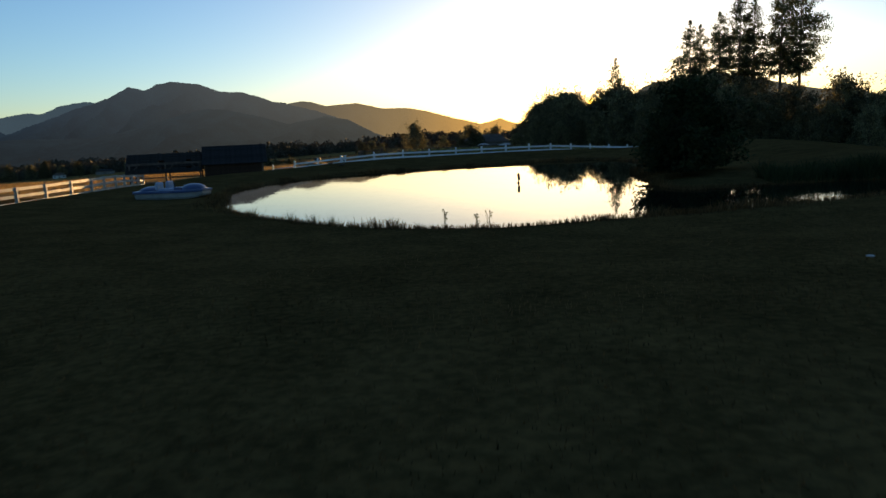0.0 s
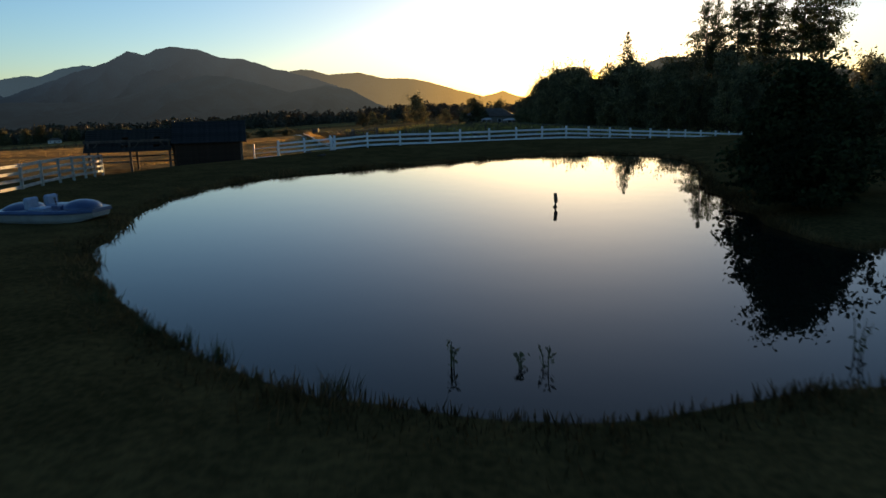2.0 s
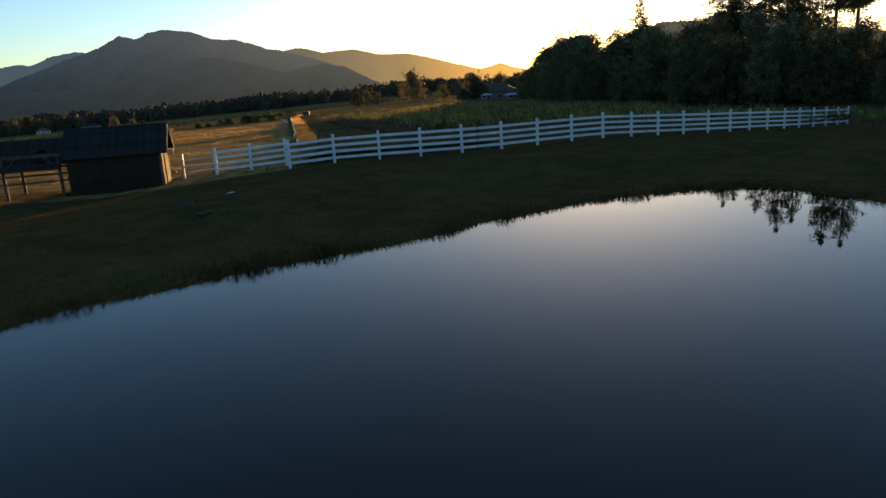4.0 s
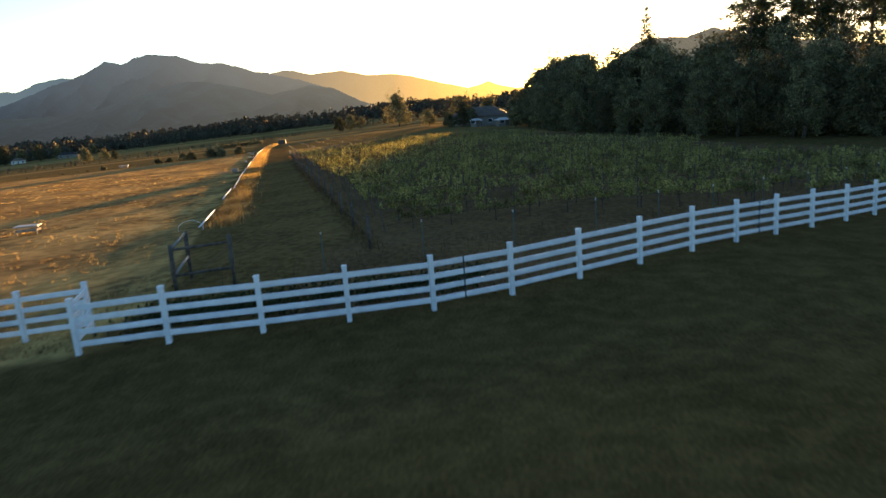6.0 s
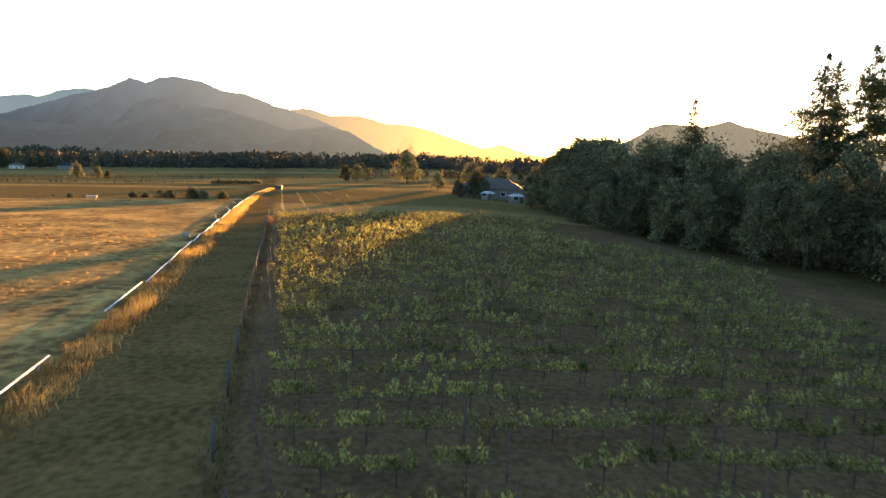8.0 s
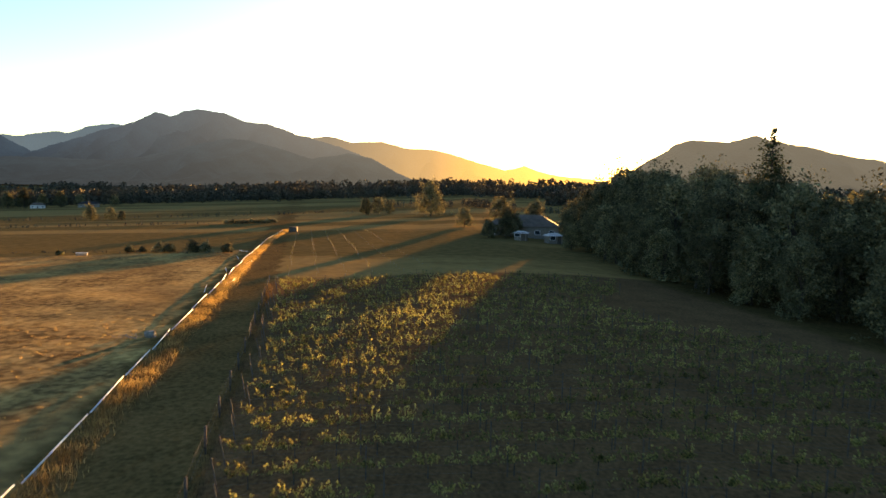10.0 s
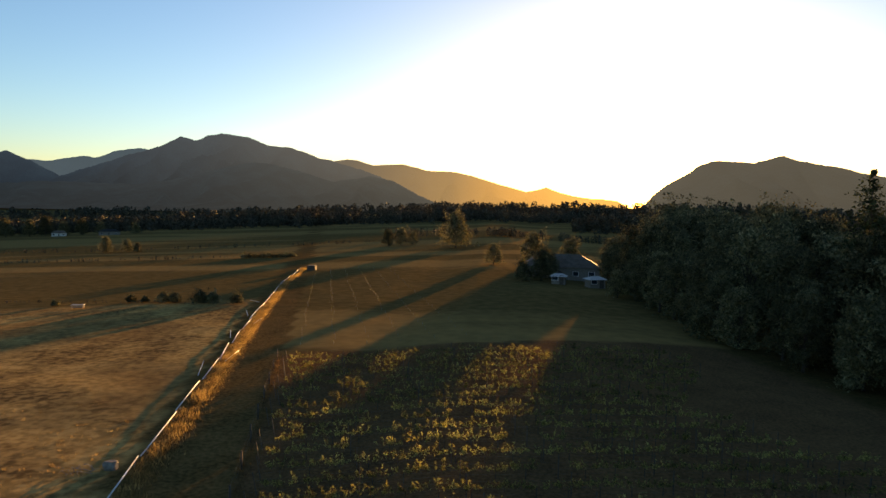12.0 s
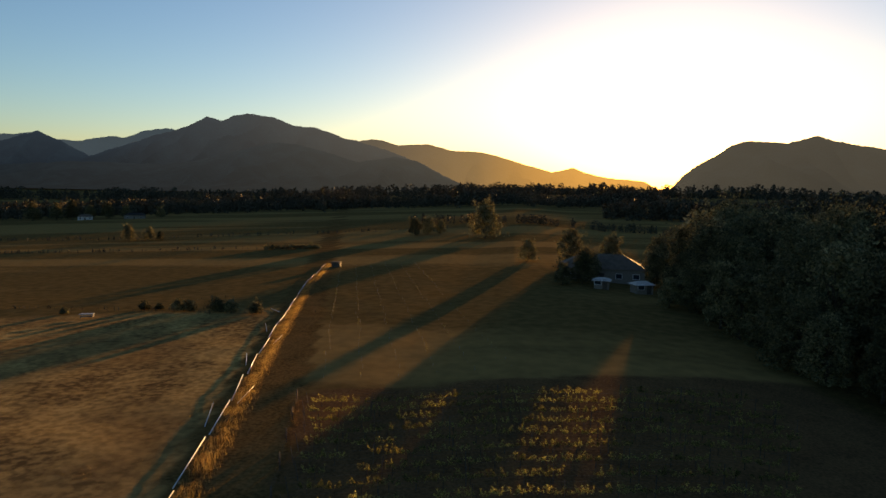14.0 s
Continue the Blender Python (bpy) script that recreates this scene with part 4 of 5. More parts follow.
def shore_grass():
    """Uneven grass along the water's edge and over the near lawn: countless blades, one object each."""
    rng = np.random.default_rng(3)
    n = 18000
    seg = rng.integers(0, len(POND), n)
    t = rng.uniform(0, 1, n)[:, None]
    p = POND[seg] * (1 - t) + POND[(seg + 1) % len(POND)] * t
    out = p - POND.mean(0)
    out /= np.linalg.norm(out, axis=1)[:, None]
    clump = np.array([noise.noise(Vector((a * 0.9, b * 0.9, 4))) for a, b in p])
    p = p + out * (np.abs(rng.normal(size=(n, 1))) * 0.35 - 0.06)
    h = 0.035 + 0.09 * np.clip(clump + 0.2, 0, 1) + rng.uniform(0, 0.06, n) + 0.10 * (clump > 0.3) * rng.uniform(0, 1, n)
    make_blades("shore_grass", p, h, 0.011, BLADE, rng, "ragged dark grass along the edge of the pond", "grass")
    tufts = [(-3.55, 14.95), (-3.1, 14.6), (-2.65, 14.3), (-4.6, 16.1), (-1.5, 13.5), (2.9, 13.75)]
    p = np.concatenate([np.array(q) + rng.normal(size=(60, 2)) * 0.07 for q in tufts])
    make_blades("reed_tuft", p, rng.uniform(0.08, 0.22, len(p)), 0.007, REED, rng, "taller dark grass tufts at the water's edge", "grass")
    n = 9000
    x = 7.2 + 8.0 * rng.uniform(0, 1, n)
    p = np.stack([x, 18.2 + rng.uniform(0, 1.6, n) - 0.35 * np.clip(x - 12.5, 0, 2)], 1)
    p = p[from_pond(p[:, 0], p[:, 1]) > -0.05]
    clump = np.array([noise.noise(Vector((a * 1.3, b * 1.3, 14))) for a, b in p])
    make_blades("rushes", p, 0.22 + 0.4 * np.clip(clump + 0.25, 0, 1) + rng.uniform(0, 0.14, len(p)), 0.016, WILLOW, rng, "dark rushes along the pond's narrow arm", "rushes")
    n = 80000
    p = np.stack([rng.uniform(-9, 9, n), 3.2 + 10.5 * rng.uniform(0, 1, n) ** 1.3], 1)
    p = p[from_pond(p[:, 0], p[:, 1]) > 0.2]
    make_blades("lawn_grass", p, rng.uniform(0.01, 0.035, len(p)), 0.005, BLADE, rng, "short dark mown lawn with scattered dry blades", "grass")


def make_blades(name, p, h, width, mat, rng, label, category):
    n = len(p)
    z = heights(p[:, 0], p[:, 1])
    ang = rng.uniform(0, 6.283, n)
    w = np.stack([np.cos(ang), np.sin(ang), np.zeros(n)], 1) * (width * rng.uniform(0.5, 1.3, n))[:, None]
    lean = rng.normal(size=(n, 3)) * (h * 0.35)[:, None]
    base = np.stack([p[:, 0], p[:, 1], z - 0.015], 1)
    top = base + lean * (1, 1, 0) + np.stack([np.zeros(n), np.zeros(n), h + 0.015], 1)
    v = np.stack([base - w, base + w, top], 1).reshape(-1, 3)
    ob = put(name, v.tolist(), np.arange(3 * n).reshape(-1, 3).tolist(), mat)
    return tagged(ob, label, category, kind="stuff")


shore_grass()

# ---- the vineyard ----
ROWS, GAP, ROW_LEN, FIRST_V = 37, 2.72, 43.0, -5.0


def vine_mesh(rng, count, leaf):
    """Upright leafy shoots rising from one vine's two arms: bare below, thickest along the top."""
    cs = []
    for k in range(14):
        x = rng.uniform(-0.75, 0.75)
        hgt = rng.uniform(0.22, 0.46) + 0.3 * (rng.uniform() < 0.33)
        lean = np.array([x * 0.4, 0.0]) + rng.normal(size=2) * (0.1, 0.12)
        t = rng.uniform(0, 1, count // 14) ** 0.75
        cs.append(np.stack([x + lean[0] * t, lean[1] * t, 0.6 + hgt * t], 1) + rng.normal(size=(len(t), 3)) * (0.07, 0.07, 0.035) * (1.3 - 0.7 * t)[:, None])
    cs = np.concatenate(cs)
    return leaves(cs, leaf * rng.uniform(0.6, 1.35, len(cs)), rng, 1.35, 0.3)


def trunk_bm(rng, bm=None, x=0.0):
    bm = bm or bmesh.new()
    rod(bm, [(x, 0, -0.2), (x + rng.normal() * 0.03, rng.normal() * 0.03, 0.3), (x, 0, 0.58)], [0.04, 0.03, 0.025], 5)
    rod(bm, [(x - 0.85, 0, 0.62), (x, 0, 0.57), (x + 0.85, 0, 0.63)], [0.012, 0.022, 0.012], 5)
    return bm


def build_vineyard():
    rng = np.random.default_rng(41)
    yaw = math.atan2(ROW_WAY[1], ROW_WAY[0])
    seeds = []
    for k in range(6):
        v, f = vine_mesh(rng, 448, 0.085)
        leaf_me = bpy.data.meshes.new("vine_leaves")
        leaf_me.from_pydata(v, [], f)
        leaf_me.materials.append(VINE)
        stem = bpy.data.meshes.new("vine_stem")
        bm = trunk_bm(rng)
        bm.to_mesh(stem)
        bm.free()
        stem.materials.append(BARK)
        seeds.append((leaf_me, stem))
    post = bpy.data.meshes.new("trellis_post")
    bm = box(bmesh.new(), (-0.028, -0.028, -0.4), (0.028, 0.028, 1.5), 0.006)
    bm.to_mesh(post)
    bm.free()
    post.materials.append(WOOD_DARK)
    for i in range(ROWS):
        a = ROW_0 + ROW_V * (FIRST_V + GAP * i) + ROW_WAY * rng.uniform(-0.4, 0.4)
        length = ROW_LEN + 6 * math.sin(i * 0.4) - max(0, i - 20) * 0.3
        za = ground_z(*a)
        row = empty("vine_row", (a[0], a[1], za), "row of leafy grape vines on wooden trellis posts", "vine row", "vine rows")
        row.rotation_euler.z = yaw

        def fall(x):
            return ground_z(*(a + ROW_WAY * x)) - za

        def piece(name, me, x, rz=0.0, s=1.0, parent=row):
            o = new(name, me)
            o.parent = parent
            o.matrix_basis = Matrix.LocRotScale((x, 0, fall(x)), Euler((0, 0, rz)), (1, 1, s))
            return o

        for x in np.arange(0, length + 0.1, 6.0):
            o = piece("post", post, x)
            if x == 0:
                o.rotation_euler.y = -0.16
        for h in (0.6, 1.0, 1.4):
            bm = bmesh.new()
            for x in np.arange(0, length - 5.9, 6.0):
                beam(bm, (x, 0, fall(x) + h), (x + 6, 0, fall(x + 6) + h), 0.006, 0.006)
            part("wire", bm, WIRE, row)
        xs = np.arange(1.2, length - 0.5, 1.85)
        if i < 12:
            for x in xs:
                if rng.uniform() < 0.07:
                    continue
                leaf_me, stem = seeds[rng.integers(0, 6)]
                s = rng.uniform(0.84, 1.14)
                vine = piece("vine", stem, x + rng.normal() * 0.1, math.pi * rng.integers(0, 2), s)
                o = new("foliage", leaf_me)
                o.parent = vine
        else:
            vs, fs, stems, base = [], [], bmesh.new(), 0
            for x in xs:
                if rng.uniform() < 0.08:
                    continue
                v, f = vine_mesh(rng, 224, 0.10)
                s = rng.uniform(0.86, 1.1)
                v = np.array(v) * (1, 1, s) + (x, 0, fall(x))
                vs += v.tolist()
                fs += (np.array(f) + base).tolist()
                base += len(v)
                rod(stems, [(x, 0, fall(x) - 0.2), (x, 0, fall(x) + 0.58)], [0.04, 0.025], 4)
            tagged(put("foliage", vs, fs, VINE, row), kind="stuff")
            tagged(part("stem", stems, BARK, row), kind="stuff")


build_vineyard()


# ---- the sun's disc, low over the wood ----
bm = bmesh.new()
bmesh.ops.create_uvsphere(bm, u_segments=24, v_segments=12, radius=26)
GLOW, gn, gl, gb = nodes_of("sun_glow")
gb.inputs["Base Color"].default_value = (0, 0, 0, 1)
gb.inputs["Emission Color"].default_value = (1.0, 0.5, 0.07, 1)
gb.inputs["Emission Strength"].default_value = 12.0
disc = tagged(part("backdrop_sun", bm, GLOW, smooth=True), "setting sun low over the tree tops", "sun", kind="structure")
disc.location = Vector((0, 30, 3)) + SUN_DIR * 4600

# ---- strip between the fence and the vines ----


def build_wire_fence():
    posts = [(-3.6, 64.7), (-0.2, 65.6), (3.1, 66.4), (6.4, 67.7), (9.2, 69.0), (12.2, 71.0), (15.6, 73.6), (18.8, 75.7), (22, 77.9), (25.2, 80.2)]
    x0, y0 = posts[0]
    z0 = ground_z(x0, y0)
    fence = empty("wire_fence", (x0, y0, z0), "thin wire fence on steel posts with white tops", "fence")
    at = [Vector((x - x0, y - y0, ground_z(x, y) - z0)) for x, y in posts]
    bm = bmesh.new()
    box(bm, (-0.02, -0.004, -0.3), (0.02, 0.004, 1.35))
    box(bm, (-0.004, 0.0, -0.3), (0.004, 0.035, 1.35))
    first = part("post", bm, STEEL, fence)
    first.location = at[0]
    tip = part("post_cap", box(bmesh.new(), (-0.024, -0.010, 1.33), (0.024, 0.038, 1.42), 0.006), WHITE_OLD, first, "white painted top")
    for p in at[1:]:
        o = again("post", first, p, fence, RNG.uniform(-0.3, 0.3))
        again("post_cap", tip, (0, 0, 0), o)
    for h in (0.35, 0.7, 1.05, 1.3):
        for a, b in zip(at, at[1:]):
            part("wire", beam(bmesh.new(), a + Vector((0, 0, h)), b + Vector((0, 0, h)), 0.004, 0.004), WIRE, fence)


build_wire_fence()


def build_vineyard_fence():
    """Dark posts and two wires along the lane side of the vines, with weeds at their feet."""
    at = [ROW_0 + ROW_U * -1.25 + ROW_V * (-8.6 + 5.44 * k) for k in range(20)]
    x0, y0 = at[0]
    z0 = ground_z(x0, y0)
    fence = empty("post_fence", (x0, y0, z0), "dark weathered post and wire fence along the grass lane", "fence")
    rng = np.random.default_rng(52)
    tops = [Vector((x - x0, y - y0, ground_z(x, y) - z0)) for x, y in at]
    first = None
    for p in tops:
        if first is None:
            bm = bmesh.new()
            rod(bm, [(0, 0, -0.4), (0, 0, 0.6), (0.01, 0, 1.3)], [0.075, 0.07, 0.06], 8)
            first = part("post", bm, WOOD_DARK, fence, smooth=True)
            first.location = p
        else:
            again("post", first, p, fence, rng.uniform(0, 6.28)).scale.z = rng.uniform(0.88, 1.06)
    for a, b in zip(tops, tops[1:]):
        for h in (0.55, 1.1):
            part("wire", beam(bmesh.new(), a + Vector((0, 0, h)), b + Vector((0, 0, h)), 0.006, 0.006), WIRE, fence)
    n = 7000
    p = ROW_0 + ROW_U * (-1.15 + rng.normal(size=(n, 1)) * 0.28) + ROW_V * rng.uniform(-9, 95, (n, 1))
    make_blades("fence_weeds", p, rng.uniform(0.06, 0.28, n), 0.014, BLADE, rng, "dark uncut weeds along the vineyard fence", "weeds")


build_vineyard_fence()


def build_brambles():
    rng = np.random.default_rng(53)
    q = np.array(FENCE)
    cs = []
    for k in range(110):
        x = rng.uniform(-8.2, 1.5) if k < 90 else rng.uniform(-8.2, -4)
        y = np.interp(x, q[:, 0], q[:, 1]) + rng.uniform(1.5, 3.0)
        r = rng.uniform(0.2, 0.42)
        c = rng.normal(size=(70, 3)) * (r, r, 0.14) + (x, y, ground_z(x, y) + 0.2)
        cs.append(c)
    cs = np.concatenate(cs)
    v, f = leaves(cs, rng.uniform(0.05, 0.12, len(cs)), rng, 1.4)
    tagged(put("brambles", v, f, WILLOW), "low dark brambles at the foot of the white fence", "brambles", kind="stuff")


build_brambles()


def build_corner_frame():
    x0, y0 = -8.2, 63.4
    z0 = ground_z(x0, y0)
    frame_ob = empty("corner_brace", (x0, y0, z0), "dark weathered wooden corner brace of posts and rails", "fence brace")
    spots = [(0, 0), (1.75, 0.5), (-0.6, 3.0)]
    for x, y in spots:
        z = ground_z(x0 + x, y0 + y) - z0
        bm = bmesh.new()
        rod(bm, [(x, y, z - 0.4), (x, y, z + 0.9), (x + 0.02, y, z + 1.75)], [0.085, 0.08, 0.07], 9)
        part("post", bm, WOOD_DARK, frame_ob, smooth=True)
    for a, b in ((0, 1), (0, 2)):
        (xa, ya), (xb, yb) = spots[a], spots[b]
        for h in (0.75, 1.6):
            bm = bmesh.new()
            rod(bm, [(xa, ya, h), (xb, yb, h + 0.03)], [0.05, 0.045], 8)
            part("rail", bm, WOOD_GREY if b == 2 else WOOD_DARK, frame_ob, smooth=True)
    bm = bmesh.new()
    beam(bm, (0.05, 0.02, 0.2), (1.65, 0.58, 1.5), 0.008, 0.008)
    part("brace_wire", bm, WIRE, frame_ob)


build_corner_frame()

# ---- irrigation line beside the lane ----
LINE = [(-12.9, 80.0), (-15.0, 89.0), (-21.4, 116.0), (-26.3, 138.0), (-31.0, 158.5), (-37.6, 187.0), (-42.0, 206.0), (-52.5, 253.0), (-60.0, 297.0)]


def along(points, step):
    out = []
    for (x0, y0), (x1, y1) in zip(points, points[1:]):
        n = max(1, round(math.hypot(x1 - x0, y1 - y0) / step))
        out += [(x0 + (x1 - x0) * k / n, y0 + (y1 - y0) * k / n) for k in range(n)]
    return out + [points[-1]]


def build_pipe():
    x0, y0 = LINE[0]
    z0 = ground_z(x0, y0)
    pipe = empty("irrigation_pipe", (x0, y0, z0), "long white irrigation pipe in sections beside the grass lane", "pipe")
    rng = np.random.default_rng(8)
    pts = along(LINE, 9.0)
    for k, ((xa, ya), (xb, yb)) in enumerate(zip(pts, pts[1:])):
        if k in (1,):
            continue
        j = rng.normal(size=4) * 0.12
        a = Vector((xa - x0 + j[0], ya - y0 + j[1], ground_z(xa, ya) - z0 + 0.32))
        b = Vector((xb - x0 + j[2], yb - y0 + j[3], ground_z(xb, yb) - z0 + 0.32))
        bm = bmesh.new()
        rod(bm, [a, b - (b - a) * 0.02], [0.045, 0.045], 8)
        sec = part("pipe_section", bm, PIPE, pipe, smooth=True)
        for t in (0.15, 0.85):
            p = a + (b - a) * t
            part("prop", box(bmesh.new(), (p.x - 0.05, p.y - 0.05, p.z - 0.5), (p.x + 0.05, p.y + 0.05, p.z - 0.06), 0.006), WOOD_GREY, sec)
        if k == 0:
            bm = bmesh.new()
            mid = a + Vector((-0.5, 0, -0.2))
            rod(bm, [mid + Vector((math.cos(t) * 0.7, 0.2 * math.sin(2 * t), math.sin(t) * 0.6)) for t in np.linspace(0, math.pi, 10)], [0.012] * 10, 5)
            part("hose_loop", bm, PIPE, pipe, "thin pale hose loop")


build_pipe()


def build_spare_pipes():
    """Loose lengths lying askew beside the line."""
    for x, y, side, turn, length in ((-31.6, 161.0, -0.9, 0.10, 7.0), (-33.0, 167.5, 0.7, -0.12, 6.0), (-36.5, 182.0, -0.8, 0.14, 6.5), (-38.9, 193.0, 0.9, -0.1, 6.0), (-41.0, 201.5, -1.0, 0.16, 7.0), (-44.6, 218.0, -1.2, 0.45, 5.0)):
        x, y = x + side, y
        z = ground_z(x, y)
        spare = empty("spare_pipe", (x, y, z), "loose pale irrigation pipe lying in the dry grass", "pipe", "spare pipes")
        d = Vector((-0.225, 0.974, 0))
        d.rotate(Euler((0, 0, turn)))
        end = d * length
        end.z = ground_z(x + end.x, y + end.y) - z + 0.12
        bm = bmesh.new()
        rod(bm, [Vector((0, 0, 0.12)), end], [0.04, 0.04], 8)
        part("tube", bm, PIPE, spare, smooth=True)
        bm = bmesh.new()
        rod(bm, [end - d * 0.16, end + d * 0.03], [0.055, 0.055], 8)
        part("coupling", bm, STEEL, spare, "dark coupling ring", smooth=True)


build_spare_pipes()


def dry_grass():
    rng = np.random.default_rng(14)
    pts = np.array(along(LINE, 1.0))
    n = 30000
    k = rng.integers(0, len(pts) - 1, n)
    p = pts[k] + rng.uniform(0, 1, (n, 1)) * (pts[k + 1] - pts[k]) + ROW_U * np.abs(rng.normal(size=(n, 1)) * 0.55 + 0.9)
    clump = np.array([noise.noise(Vector((a * 0.35, b * 0.35, 2))) for a, b in p])
    make_blades("tall_dry_grass", p, 0.15 + 0.35 * np.clip(clump + 0.35, 0, 1) + rng.uniform(0, 0.2, n), 0.018, STRAW, rng, "tall golden dry grass along the irrigation line", "grass")
    n = 60000
    p = np.stack([rng.uniform(-75, -9, n), 62 + 110 * rng.uniform(0, 1, n) ** 1.4], 1)
    u = (p - ROW_0) @ ROW_U
    p = p[u < -9.5]
    c = np.array([noise.noise(Vector((a * 0.5, b * 0.22, 7))) for a, b in p])
    p, c = p[c > -0.1], c[c > -0.1]
    make_blades("pasture_grass", p, 0.04 + 0.15 * np.clip(c + 0.1, 0, 1), 0.014, STRAW, rng, "dry uneven golden pasture grass", "grass")
    n = 2600
    q = np.stack([rng.uniform(-62, -9, n), 62 + 85 * rng.uniform(0, 1, n) ** 1.3], 1)
    q = q[(q - ROW_0) @ ROW_U < -10]
    c = np.array([noise.noise(Vector((a * 0.2, b * 0.2, 17))) for a, b in q])
    q = np.repeat(q[c > -0.12], 9, 0)
    q = q + rng.normal(size=q.shape) * 0.09
    make_blades("grass_tussocks", q, rng.uniform(0.05, 0.15, len(q)), 0.02, STRAW, rng, "dry tussocks scattered over the trodden pasture", "grass")
    n = 22000
    p = np.stack([rng.uniform(-12, 34, n), rng.uniform(0, 1, n)], 1)
    q = np.array(FENCE)
    p[:, 1] = np.interp(p[:, 0], q[:, 0], q[:, 1]) + 0.4 + 9 * p[:, 1] ** 1.5
    make_blades("rough_grass", p, rng.uniform(0.03, 0.18, n) * (0.5 + rng.uniform(0, 1, n) ** 3), 0.012, BLADE, rng, "rough weeds between the fence and the vines", "grass")


dry_grass()

# ---- things in the pasture ----


def build_feeder(x, y, w, d, h, label, rz=0.2):
    z = ground_z(x, y)
    ob = empty("feed_trough", (x, y, z), label, "trough", "troughs")
    ob.rotation_euler.z = rz
    for sx in (-1, 1):
        for sy in (-1, 1):
            part("leg", box(bmesh.new(), (sx * w * 0.42 - 0.04, sy * d * 0.4 - 0.04, -0.15), (sx * w * 0.42 + 0.04, sy * d * 0.4 + 0.04, h * 0.55), 0.006), WOOD_GREY, ob)
    part("tray", box(bmesh.new(), (-w * 0.46, -d * 0.45, h * 0.35), (w * 0.46, d * 0.45, h * 0.6), 0.02), WOOD_GREY, ob)
    part("lid", box(bmesh.new(), (-w / 2, -d / 2, h * 0.85), (w / 2, d / 2, h), 0.02), WHITE_OLD, ob, "pale sheet lid")
    for sx in (-1, 1):
        part("bracket", box(bmesh.new(), (sx * w * 0.44 - 0.03, -0.05, h * 0.6), (sx * w * 0.44 + 0.03, 0.05, h * 0.86)), WOOD_GREY, ob)


build_feeder(-27.4, 87.6, 1.5, 0.9, 0.6, "low white-lidded feed trough standing in dry grass")
build_feeder(-77.5, 212.5, 2.2, 1.0, 0.8, "white trough beside the field hedge")


def build_stick_heap():
    x, y = -28.0, 136.4
    z = ground_z(x, y)
    bm = bmesh.new()
    bmesh.ops.create_icosphere(bm, subdivisions=3, radius=0.5)
    for v in bm.verts:
        v.co = Vector((max(-0.42, min(0.42, v.co.x * 1.1)), v.co.y * 0.8, max(-0.3, min(0.34, v.co.z)))) * (1 + 0.12 * noise.noise(v.co * 3))
    rock = tagged(part("boulder", bm, WOOD_GREY), "tan squarish boulder lying in the dry pasture", "boulder")
    rock.location = (x + 0.5, y, z + 0.2)
    heap = empty("stick_heap", (x - 1.0, y - 0.3, z), "low heap of dry bent sticks beside the boulder", "sticks")
    rng = np.random.default_rng(67)
    for k in range(16):
        a = rng.normal(size=2) * (0.6, 0.4)
        d = rng.normal(size=2) * (0.9, 0.5)
        bm = bmesh.new()
        rod(bm, [(a[0], a[1], 0.02), (a[0] + d[0] * 0.5, a[1] + d[1] * 0.5, rng.uniform(0.12, 0.5)), (a[0] + d[0], a[1] + d[1], rng.uniform(0.02, 0.25))], [0.022, 0.018, 0.01], 5)
        part("stick", bm, WOOD_GREY, heap)


build_stick_heap()
x, y = -55.0, 290.0
tagged(part("pump_box", box(bmesh.new(), (x - 1.2, y - 0.9, ground_z(x, y) - 0.1), (x + 1.2, y + 0.9, ground_z(x, y) + 1.5), 0.06), WOOD_DARK), "dark wooden pump box at the end of the lane", "box")


def build_bush(x, y, h, r, seed, mat=None, label="round dark bush standing alone in the pasture", leaf=0.16, count=1800):
    b = make_tree("bush", h * 0.8, r, seed, mat or LEAF, label, "bush", leaf=leaf, count=count, base=0.25, lobes=12)
    b.location = (x, y, ground_z(x, y) - 0.05)
    return b


for k, (x, y, h, r) in enumerate([(-72.3, 221.4, 1.6, 1.0), (-69.4, 221.0, 1.3, 0.8), (-65.4, 220.2, 2.0, 1.5), (-63.0, 219.8, 2.0, 1.4), (-57.6, 219.0, 2.6, 1.7), (-55.0, 218.6, 2.3, 1.4), (-49.8, 217.2, 2.1, 1.3), (-84.5, 216.5, 0.9, 0.8)]):
    build_bush(x, y, h, r, 200 + k)

# ---- buildings and trees far out in the valley ----


